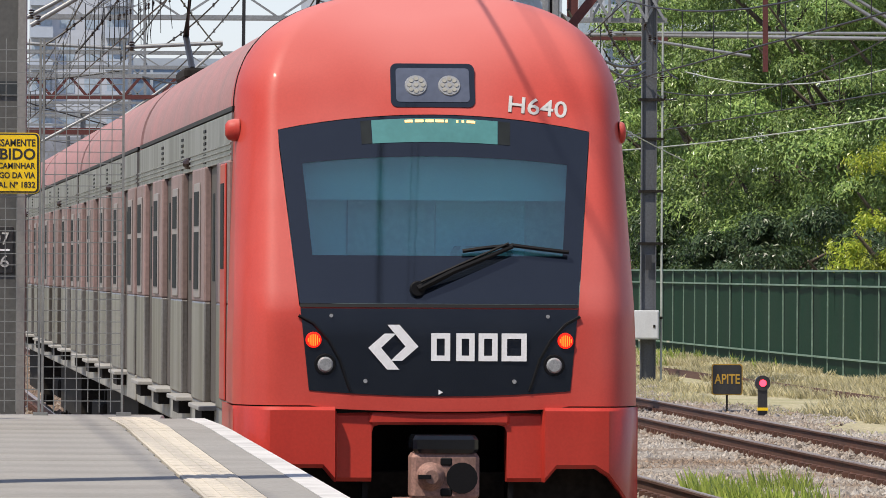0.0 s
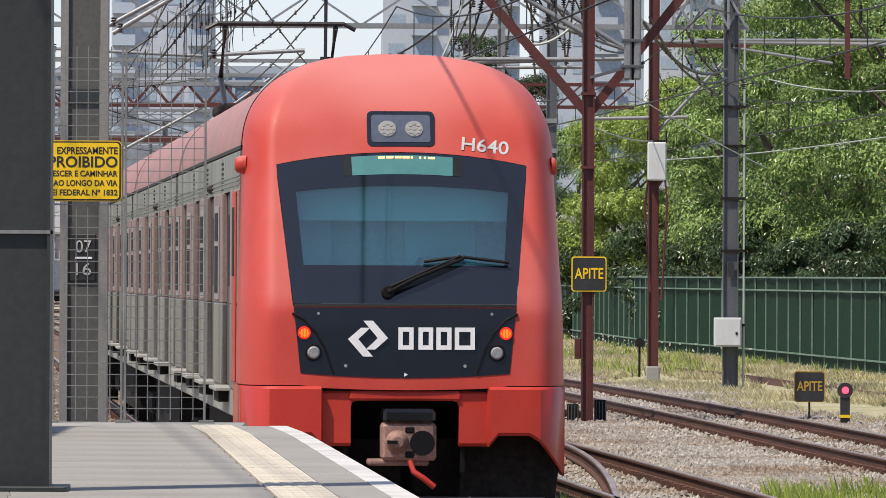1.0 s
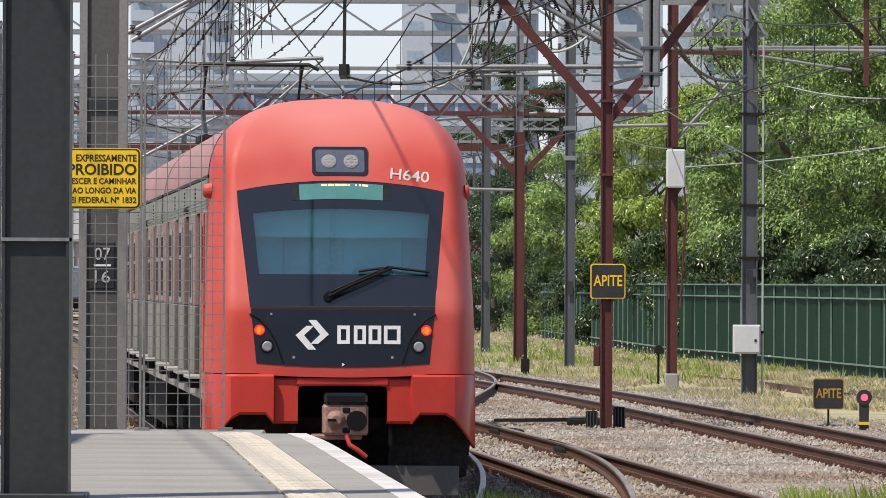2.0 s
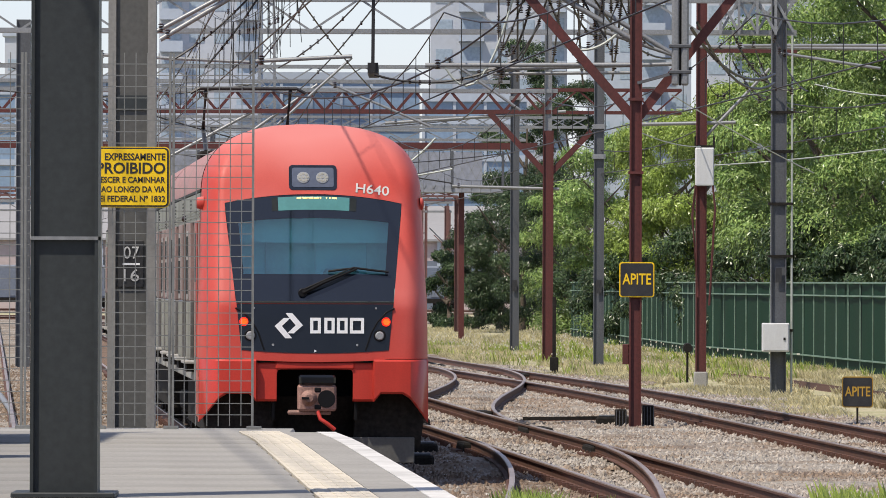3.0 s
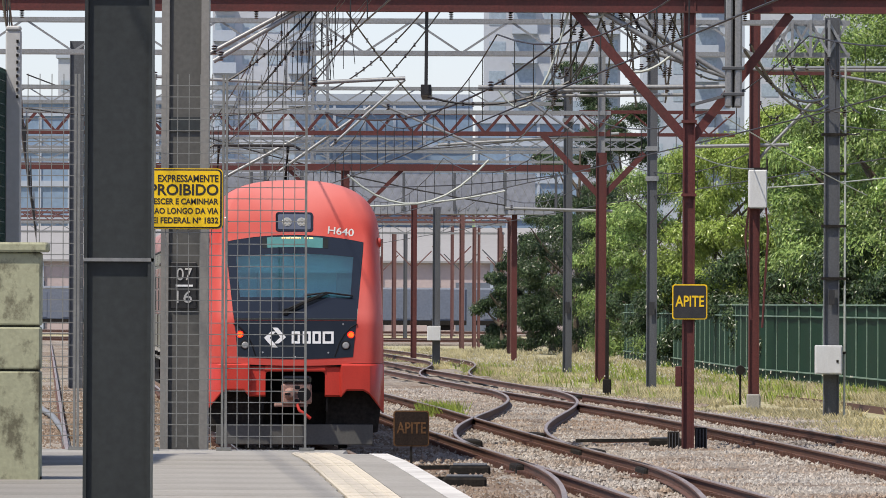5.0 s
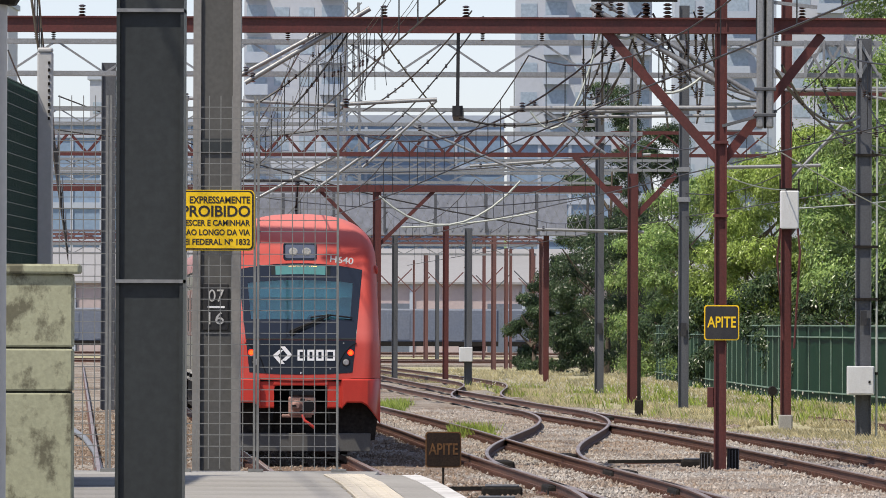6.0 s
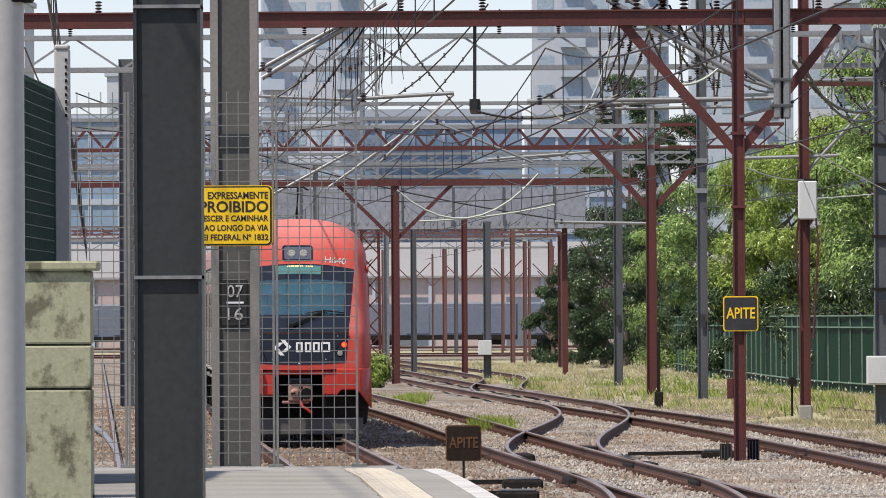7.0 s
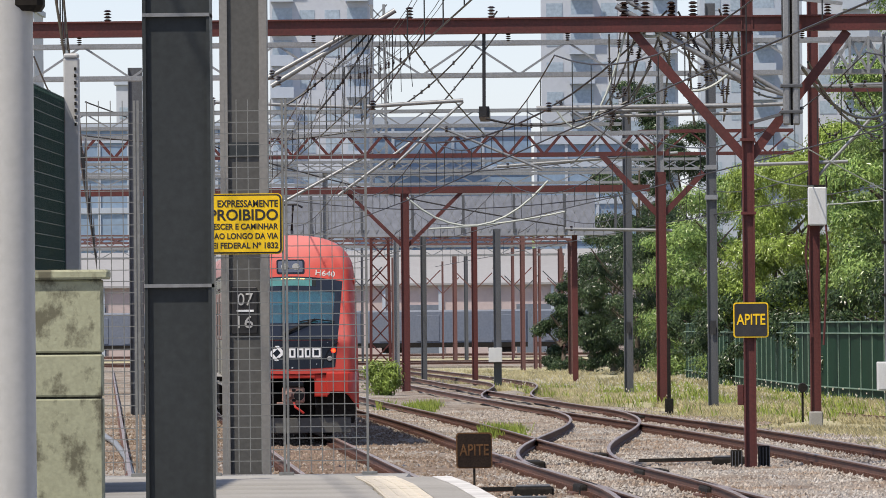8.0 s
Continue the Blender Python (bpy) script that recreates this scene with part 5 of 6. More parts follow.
g2 = truss("grey_truss", "galvanised lattice gantry over the tracks", -15, x3 + 0.4, D3, 8.058, 8.796, 1.12, 0.10, 0.07, M_GALV)
for k in range(4):
    xa = x3 - 1.35 + k * 0.42
    part("end_lattice", Shape().bar((xa, -0.10, 8.058), (xa + 0.42, -0.10, 8.796), 0.06, 0.06), M_GALV, g2)
    part("end_lattice", Shape().bar((xa + 0.42, -0.17, 8.058), (xa, -0.17, 8.796), 0.06, 0.06), M_GALV, g2)
    part("end_upright", Shape().bar((xa, -0.24, 8.0), (xa, -0.24, 8.85), 0.06, 0.06), M_GALV, g2)
part("leg", Shape().hbeam(-14.8, 0.3, 0.3, 0.3, -0.35, 8.058), M_GALV, g2, "gantry leg")
truss("red_truss", "oxide red lattice gantry over the tracks", -19, x6 + 0.3, D6, 7.801, 8.474, 0.58, 0.13, 0.13, M_OXIDE, legs=(-18.5,), top=M_GALV)
truss("red_truss", "oxide red lattice gantry farther off", x6 - 0.6, x6 + 4.6, D6 + 9, 8.000, 8.755, 0.85, 0.10, 0.08, M_OXIDE, legs=(x6 + 0.1,))
g4 = thing("portal_beam", "far oxide red portal beam", "gantry", "overhead gantries", (0, D7, 0))
part("beam", Shape().box(-24, 4.075, -0.15, 0.15, 7.410, 7.670), M_OXIDE, g4)
truss("grey_truss", "grey lattice gantry far over the yard", -22, 2.865, 264, 9.624, 10.160, 0.9, 0.12, 0.07, M_GALV, legs=(-21.5,))
truss("grey_truss", "grey lattice gantry far over the yard", -30, 6.510, 302, 8.794, 9.194, 0.8, 0.10, 0.07, M_GALV, True, (-29, -9.114))
truss("red_truss", "low far red lattice gantry", -34, 1.465, 400, 6.844, 7.468, 0.9, 0.10, 0.07, M_HAZEOXIDE, True, (-33,))
truss("grey_truss", "low far grey gantry", -40, 1.262, 440, 6.612, 7.161, 1.0, 0.12, 0.08, M_GALV, legs=(-39,))


truss("grey_truss", "thin grey gantry in the far yard", -32, 4.588, 350, 9.198, 9.662, 1.0, 0.12, 0.08, M_GALV, False, (-31, -7.154))
truss("red_truss", "dark red gantry in the far yard", -36, 1.383, 375, 6.765, 6.970, 1.2, 0.10, 0.06, M_HAZEOXIDE, True, (-35, 1.325))


# ---- overhead line ----
def cable(name, pts, r, material, label, group="overhead wires", sag=0.0, n=1):
    out = []
    for a, b in zip(pts, pts[1:]):
        a, b = Vector(a), Vector(b)
        for i in range(n):
            k = i / n
            p = a.lerp(b, k)
            p.z -= sag * 4 * k * (1 - k)
            out.append(p)
    out.append(Vector(pts[-1]))
    return tagged(part(name, Shape().tube(out, r, 5), material), label, "cable", group)


# along each track: messenger and contact wire with droppers
for where in (track_a, track_b, track_c, lambda y: track_a(y) - 4.4, lambda y: track_a(y) - 8.8, lambda y: track_c(y) + 5.5):
    for y0, y1 in ((-44, 13), (13, 70), (70, 126), (126, 178), (178, 233), (233, 300), (300, 400)):
        w = thing("catenary", "dark contact wire hung from a sagging messenger wire", "overhead wire", "catenary spans", (where(y0), y0, 0))
        dx = where(y1) - where(y0)
        mess = Shape()
        pts = []
        for i in range(13):
            k = i / 12
            pts.append((dx * k, (y1 - y0) * k, 7.0 - 0.9 * 4 * k * (1 - k)))
        twin = (-0.20, -0.14, 0.13, 0.19) if where is track_a else (0.0,)
        for u in twin:
            mess.tube([(q[0] + u, q[1], q[2]) for q in pts], 0.014 if len(twin) == 1 else 0.005, 4)
        part("messenger", mess, M_WIRE, w)
        part("contact_wire", Shape().tube([(twin[0], 0, 5.6), (dx + twin[0], y1 - y0, 5.6)], 0.014, 4), M_WIRE, w)
        for q in pts[1:-1]:
            part("dropper", Shape().tube([(q[0] + twin[0], q[1], q[2]), (q[0] + twin[0], q[1], 5.6)], 0.008, 4), M_WIRE, w)

PIPES = (((8.94, 126.00, 7.34), (10.86, 126.00, 6.17), 0.035), ((9.18, 126.00, 7.34), (11.06, 126.00, 6.22), 0.03),
         ((-4.72, 126.00, 6.51), (-2.55, 126.00, 7.81), 0.045), ((-4.97, 130.00, 6.77), (-3.04, 130.00, 7.82), 0.04),
         ((-3.06, 126.00, 6.14), (-1.38, 126.00, 6.23), 0.035), ((-7.03, 150.00, 7.00), (-3.75, 150.00, 6.85), 0.035),
         ((-0.11, 126.00, 6.08), (3.53, 126.00, 6.10), 0.04), ((1.01, 131.00, 6.16), (4.49, 131.00, 6.27), 0.035), ((1.11, 131.00, 6.08), (3.77, 131.00, 6.11), 0.03),
         ((1.29, 126.00, 7.85), (3.63, 126.00, 6.46), 0.05), ((1.54, 131.00, 8.17), (4.34, 131.00, 6.46), 0.045), ((2.86, 131.00, 6.94), (4.44, 131.00, 6.41), 0.04),
         ((6.61, 177.80, 8.11), (14.48, 168.00, 7.72), 0.045), ((7.45, 177.00, 8.12), (13.79, 160.00, 7.59), 0.035), ((7.96, 165.90, 7.59), (10.29, 166.00, 7.24), 0.035), ((0.68, 233.00, 5.40), (4.13, 233.00, 5.32), 0.05),
         ((-1.49, 233.00, 7.42), (4.33, 233.00, 7.82), 0.05), ((4.97, 178.00, 6.20), (7.48, 178.00, 6.26), 0.045), ((-6.59, 233.00, 6.56), (-3.66, 233.00, 8.66), 0.05),
         ((-4.45, 210.00, 6.87), (-2.31, 210.00, 8.81), 0.04), ((6.64, 178.00, 5.80), (8.32, 178.00, 7.59), 0.04), ((-8.77, 233.00, 6.13), (-5.48, 233.00, 7.92), 0.05),
         ((-2.83, 200.00, 7.80), (-0.03, 200.00, 6.61), 0.035), ((0.36, 190.00, 8.20), (2.35, 190.00, 6.82), 0.035))
for a, b, r in PIPES:
    t = tagged(part("cantilever_tube", Shape().tube([a, b], r, 8), M_GALV, None, "", 50), "galvanised cantilever tube of the overhead line", "tube", "cantilever tubes")
    s = Shape()
    v = Vector(b) - Vector(a)
    p = Vector(a) + v * 0.06
    insulator(s, p.x, p.y, p.z - 0.07, 1, 0.5)
    part("insulator", s, M_INSUL, t, "brown insulator", 50)

hang = tagged(part("hanging_strut", Shape().bar((-1.01, 126.00, 7.58), (-1.02, 126.00, 5.96), 0.06, 0.06).box(-1.022 - 0.09, -1.022 + 0.09, 128.9, 126.1, 5.938, 6.125), M_WIRE), "dark strut hanging from the red beam", "strut")
tagged(part("hanging_strut", Shape().bar((8.06, 126.00, 7.63), (8.07, 126.00, 5.78), 0.09, 0.09), M_OXIDE), "dark red strut hanging from the red beam", "strut")
cw = thing("counterweight", "pale grey tensioning drum hung beside the red mast", "counterweight", "", (4.31, 125.5, 6.93))
part("drum", Shape().box(-0.145, -0.02, -0.12, 0.12, -1.2, 1.9, 0.03), M_GALV, cw, "pale grey long housing")
part("drum", Shape().box(0.02, 0.145, -0.12, 0.12, -1.2, 1.9, 0.03), M_GALV, cw, "pale grey long housing")
part("slot", Shape().box(-0.02, 0.02, -0.06, 0.06, -1.2, 1.9), M_UNDER, cw, "dark slot")
part("arm", Shape().bar((-0.72, 0.42, -1.15), (0.2, 0, -0.9), 0.05, 0.05), M_POLEGREY, cw)
part("arm", Shape().bar((0.0, 0, 1.0), (0.9, 0, 0.9), 0.06, 0.06), M_GALV, cw)
for zz in (-1.0, -0.55):
    part("clamp", Shape().box(-0.19, 0.19, -0.14, 0.14, zz, zz + 0.06, 0.01), M_POLEGREY, cw, "dark clamp band")

for i in range(16):
    px = -3.539 + 1.25 * ((i * 0.618) % 1)
    top_, low_ = 7.402, 6.517 - 0.9 * ((i * 0.381) % 1)
    h = tagged(part("hanger", Shape().tube([(px, 126 + 0.06 * (i % 3), top_), (px + 0.1 * math.sin(i), 126 + 0.06 * (i % 3), low_)], 0.006, 4), M_WIRE), "thin dark hanger wire below the red beam", "cable", "hanger wires")
    s = Shape()
    insulator(s, px + 0.05 * math.sin(i), 126 + 0.06 * (i % 3), (top_ + low_) / 2, 1, 0.25)
    part("bead", s, M_INSUL, h, "small dark insulator")
SAGS = (((0.24, 126.00, 6.04), (1.48, 126.00, 7.51), 0.9, M_PALEWIRE, 0.022), ((1.48, 126.00, 7.56), (2.37, 126.00, 7.65), 0.3, M_PALEWIRE, 0.03), ((2.31, 126.00, 6.42), (3.34, 126.00, 6.75), 0.2, M_PALEWIRE, 0.025),
        ((-4.16, 220.00, 6.22), (0.14, 220.00, 6.69), 1.1, M_PALEWIRE, 0.035), ((-3.48, 220.00, 5.27), (0.64, 220.00, 5.75), 0.1, M_PALEWIRE, 0.03), ((7.27, 200.00, 5.54), (11.62, 130.00, 5.28), 0.15, M_PALEWIRE, 0.016),
        ((4.97, 150.00, 6.21), (8.77, 166.00, 4.84), 0.05, M_PALEWIRE, 0.014), ((8.81, 166.00, 6.87), (13.40, 150.00, 6.97), 0.5, M_PALEWIRE, 0.016), ((4.19, 150.00, 5.49), (6.64, 178.00, 5.66), 0.1, M_PALEWIRE, 0.014),
        ((-4.53, 126.00, 6.14), (-2.75, 126.00, 7.74), 0.15, M_WIRE, 0.018), ((-3.94, 126.00, 6.03), (-2.75, 126.00, 7.69), 0.1, M_WIRE, 0.018), ((-2.96, 140.00, 6.44), (-0.78, 126.00, 7.77), 0.2, M_WIRE, 0.015), ((-3.29, 150.00, 6.26), (2.17, 126.00, 7.75), 0.9, M_WIRE, 0.02),
        ((-0.99, 126.00, 5.91), (1.47, 126.00, 6.18), 0.25, M_WIRE, 0.02), ((-2.55, 126.00, 7.59), (-1.42, 180.00, 7.03), 0.1, M_WIRE, 0.016), ((-1.96, 126.00, 7.59), (-4.01, 160.00, 6.91), 0.1, M_WIRE, 0.016), ((-0.58, 126.00, 7.67), (-3.67, 180.00, 6.77), 0.2, M_WIRE, 0.016),
        ((1.87, 126.00, 6.77), (0.72, 190.00, 6.53), 0.2, M_WIRE, 0.018), ((4.52, 126.00, 6.74), (6.63, 140.00, 6.35), 0.4, M_WIRE, 0.03), ((4.62, 126.00, 6.84), (6.63, 140.00, 6.18), 0.5, M_WIRE, 0.025), ((-8.85, 126.00, 7.06), (-10.13, 160.00, 6.59), 0.3, M_WIRE, 0.015),
        ((-9.14, 126.00, 7.51), (-5.70, 126.00, 7.62), -0.05, M_WIRE, 0.012), ((-12.66, 200.00, 7.66), (-5.01, 200.00, 7.75), 0.3, M_WIRE, 0.02), ((-18.98, 300.00, 11.75), (0.87, 300.00, 6.41), 0.6, M_WIRE, 0.03), ((-11.28, 300.00, 8.87), (4.47, 240.00, 8.18), 0.5, M_WIRE, 0.02),
        ((-11.29, 300.00, 7.70), (2.69, 250.00, 6.78), 0.5, M_WIRE, 0.02), ((-3.53, 126.00, 7.50), (-7.51, 200.00, 7.30), 0.1, M_WIRE, 0.016), ((2.76, 126.00, 7.35), (4.80, 140.00, 6.69), 0.4, M_WIRE, 0.02), ((2.37, 126.00, 7.74), (3.04, 126.00, 6.56), 0.05, M_WIRE, 0.02))
for a, b, sag, material, r in SAGS:
    c = cable("cable", [a, b], r, material, "pale insulated cable slung between masts" if material is M_PALEWIRE else "dark slack wire of the overhead line", sag=sag, n=10)
    if material is M_WIRE and a[1] < 160:
        for k in (0.25, 0.32, 0.39, 0.62):
            q = Vector(a).lerp(Vector(b), k)
            s = Shape()
            insulator(s, q.x, q.y, q.z - sag * 4 * k * (1 - k) - 0.04, 1, 0.24)
            part("bead", s, M_INSUL, c, "small dark insulator")


rn = random.Random(21)
for i in range(26):
    if i < 18:
        a = Vector((rn.uniform(1.1, 3.5), 126.0, rn.uniform(7.3, 7.8)))
        b = Vector((a.x + rn.uniform(-0.9, 0.9), 126 + rn.uniform(3, 40), rn.uniform(6.1, 7.4)))
    else:
        a = Vector((rn.uniform(6.6, 8.1), 178.0 if i % 2 else 166.0, rn.uniform(7.4, 8.3)))
        b = Vector((a.x + rn.uniform(-0.6, 1.6), a.y + rn.uniform(-6, 6), rn.uniform(6.4, 7.3)))
    sag = rn.uniform(0.1, 0.6)
    c = cable("cable", [a, b], rn.uniform(0.010, 0.022), M_WIRE, "dark slack feeder wire with small insulators", sag=sag, n=10)
    for k in (0.12, 0.2, 0.55, 0.8):
        q = a.lerp(b, k + rn.uniform(-0.05, 0.05))
        s = Shape()
        insulator(s, q.x, q.y, q.z - sag * 4 * k * (1 - k) - 0.06, 1, rn.uniform(0.25, 0.5))
        part("bead", s, M_INSUL, c, "small dark insulator")
gear = thing("line_switch", "dark overhead line switch with porcelain insulators on the red beam", "switch gear", "", (2.05, D1, zb))
part("crossbar", Shape().box(-0.75, 0.75, -0.05, 0.05, 0.28, 0.34), M_UNDER, gear)
part("crossbar", Shape().box(-0.5, 0.9, 0.15, 0.22, 0.50, 0.55), M_UNDER, gear)
for px in (-0.62, -0.25, 0.2, 0.58):
    s = Shape()
    insulator(s, px, 0, 0.0, 1, 0.75)
    part("insulator", s, M_INSUL, gear, "brown porcelain insulator", 50)
part("lever", Shape().bar((-0.3, 0, 0.34), (0.35, 0, 0.62), 0.05, 0.05), M_GALV, gear)


# ---- green fence ----
F = [(150, 15.6), (181, 13.7), (205, 12.4), (228, 11.2), (253, 9.3), (300, 8.0), (350, 6.6)]
gf = structure(new("green_fence"), "green corrugated sheet fence with pale rails along the yard", "fence")
ftop = 2.3 - 0.0
y = 150.0
i = 0
while y < 345:
    step = 1.05
    xa, xb = lines(F, y), lines(F, y + step)
    lean = 0.02 * math.sin(i * 1.7)
    s = Shape()
    pts = []
    for k in range(9):
        t_ = k / 8
        off = 0.03 if k % 2 else 0.0
        pts.append((xa + (xb - xa) * t_ - off, y + step * t_))
    h = 2.32 + 0.03 * math.sin(i * 2.3)
    s.loft([[(px, py, -0.3) for px, py in pts], [(px + lean, py, h) for px, py in pts]], caps=False, closed=False)
    s.loft([[(px + 0.03, py, -0.3) for px, py in pts], [(px + 0.03 + lean, py, h) for px, py in pts]], caps=False, closed=False)
    part("sheet", s, M_GREENSHEET, gf)
    if i % 3 == 0:
        part("post", Shape().box(xa - 0.07, xa - 0.035, y - 0.03, y + 0.03, -0.3, 2.36), M_GREENTRIM, gf)
    y += step
    i += 1
for zz in (0.12, 1.95, 2.33):
    pts = [(lines(F, yy) - 0.08, yy, zz) for yy in range(150, 346, 5)]
    s = Shape()
    for a, b in zip(pts, pts[1:]):
        s.bar(a, b, 0.05, 0.045)
    part("fence_rail", s, M_GREENTRIM, gf, "pale green horizontal rail")

# an old rail left lying in the grass
OLD = ((7.98, 199.3), (9.17, 185.6), (9.8, 173.6), (10.32, 164.7), (10.75, 155.9), (12.2, 128.0))
old = Shape()
for (xa, ya), (xb, yb) in zip(OLD, OLD[1:]):
    old.bar((xa, ya, -0.26), (xb, yb, -0.26), 0.10, 0.12).bar((xa, ya, -0.18), (xb, yb, -0.18), 0.06, 0.05)
tagged(part("rail", old, M_RAIL), "old rusty rail lying in the grass", "rail", "old rails")
# signals and small line-side things
square_sign("whistle_sign", "APITE", (7.55, 128.00, 0.39), 0.55, -0.25, M_DULLYELLOW)
square_sign("whistle_sign", "APITE", (-1.119, 113.0, 0.36), 0.56, -0.22, M_RUSTYELLOW, M_RUSTPLATE)
rs = (7.93, 124.00, 0.39)
dw = thing("dwarf_signal", "small black dwarf signal showing red", "signal", "", (rs[0], 124, -0.2))
part("case", rounded(0.26, 0.26, 0.125, 0, 0.2), M_SIGNBLACK, dw, "round black signal case").location = (0, 0, rs[2] + 0.2)
part("stand", Shape().box(-0.08, 0.08, 0.02, 0.18, 0, rs[2] + 0.12, 0.01), M_SIGNBLACK, dw)
part("lens", Shape().disc(0, 0, 0, 0.06, 0.01, 16), M_REDLAMP, dw, "lit red lens").location = (0, -0.001, rs[2] + 0.2)
part("collar", Shape().box(-0.09, 0.09, -0.01, 0.2, 0.12, 0.17), M_YELLOW, dw, "yellow band")
lo = (6.74, 190.00, 0.61)
loud = thing("track_horn", "small black round lamp on a stake", "lamp", "", (lo[0], 190, -0.3))
part("bowl", Shape().disc(0, 0, lo[2] + 0.3, 0.13, 0.2, 16, 0.11), M_UNDER, loud)
part("stake", Shape().box(-0.03, 0.03, -0.03, 0.03, 0, lo[2] + 0.2), M_UNDER, loud)
sp = (3.50, 200.00, 0.33)
th = thing("thin_post", "thin dark line-side post with a box foot", "post", "", (sp[0], 205, -0.3))
part("shaft", Shape().box(-0.05, 0.05, -0.05, 0.05, 0, 2.2), M_UNDER, th)
part("foot", Shape().box(-0.12, 0.12, -0.1, 0.1, 0, 0.5, 0.02), M_UNDER, th)


# ---- trees, grass ----
def leaf_clumps(name, clumps, per, size, seed, material):
    """One mesh of small leaves: every clump is a dome of tufts, each tuft a spray of drooping leaves."""
    rg = np.random.default_rng(seed)
    tufts = max(6, per // 14)
    pts, out = [], []
    for cx, cy, cz, rx, rz in clumps:
        d = rg.normal(size=(tufts, 3))
        d[:, 2] = np.where(rg.random(tufts) < 0.85, np.abs(d[:, 2]), -0.6 * np.abs(d[:, 2]))
        d[:, 1] -= 0.25
        d /= np.linalg.norm(d, axis=1)[:, None]
        k = rg.uniform(0.74, 1.06, (tufts, 1))
        c = np.array((cx, cy, cz)) + d * k * np.array((rx, rx, rz))
        p = np.repeat(c, 14, 0) + rg.normal(size=(tufts * 14, 3)) * (0.06 + rx * 0.07)
        pts.append(p)
        out.append(np.repeat(d, 14, 0))
    p, d = np.concatenate(pts), np.concatenate(out)
    n = len(p)
    nrm = d * 0.9 + np.array((0, 0, 0.4)) + rg.normal(size=(n, 3)) * 0.34
    a = d * 0.6 + rg.normal(size=(n, 3)) * 0.55 - np.array((0, 0, 0.55))
    a -= nrm * (np.sum(a * nrm, 1) / np.sum(nrm * nrm, 1))[:, None]
    a /= np.linalg.norm(a, axis=1)[:, None] + 1e-6
    nrm /= np.linalg.norm(nrm, axis=1)[:, None]
    b = np.cross(nrm, a)
    l, w = size * rg.uniform(0.7, 1.5, (n, 1)) * 0.5, size * rg.uniform(0.32, 0.55, (n, 1)) * 0.5
    v = np.stack((p - a * l, p + b * w + nrm * size * 0.06, p + a * l - nrm * size * 0.12, p - b * w + nrm * size * 0.06), 1).reshape(-1, 3)
    me = bpy.data.meshes.new(name)
    me.from_pydata(v.tolist(), [], np.arange(n * 4).reshape(-1, 4).tolist())
    me.materials.append(material)
    return me


def plain_mesh(name, s, material):
    me = bpy.data.meshes.new(name)
    me.from_pydata([tuple(p) for p in s.v], [], s.f)
    me.materials.append(material)
    return me


def tree(x, y, height, spread, material, label, seed, low=0.12, density=1.0, size=0.15, leafy=1.0):
    rn = random.Random(seed)
    t = thing("tree", label, "tree", "trees behind the fence", (x, y, -0.32))
    trunk = Shape()
    h0 = height * 0.35
    trunk.tube([(0, 0, 0), (0.1, 0, h0 * 0.5), (0.0, 0.1, h0), (0.15, 0, height * 0.7)], 0.06 * math.sqrt(height) + 0.05, 8, 0.05)
    for i in range(8):
        a = rn.uniform(0, 6.28)
        z = rn.uniform(0.25, 0.65) * height
        e = spread * rn.uniform(0.5, 0.85)
        trunk.tube([(0, 0, z), (e * 0.5 * math.cos(a), e * 0.5 * math.sin(a), z + height * 0.08), (e * math.cos(a), e * math.sin(a), z + height * 0.18)], 0.10, 6, 0.03)
    part("trunk", trunk, M_BARK, t, "grey brown trunk with limbs", 60)
    clumps = []
    for i in range(int((15 + height * (2.6 if height > 14 and y < 250 else 1.25)) * density)):
        u = rn.random()
        z = height * (low + (1 - low) * u)
        k = math.sin(math.pi * min(1, 0.16 + 0.80 * u)) ** 0.6
        a = rn.uniform(0, 6.28)
        r = spread * k * (0.35 + 0.65 * math.sqrt(rn.random()))
        c = spread * rn.uniform(0.24, 0.46)
        clumps.append((r * math.cos(a), r * math.sin(a), min(z, height - c * 0.5), c, c * rn.uniform(0.45, 0.65)))
    ob = new("crown", leaf_clumps("crown", clumps, int(1250 * leafy), size, seed, material))
    ob.parent = t
    ob["label"] = "uneven leafy crown"
    return t


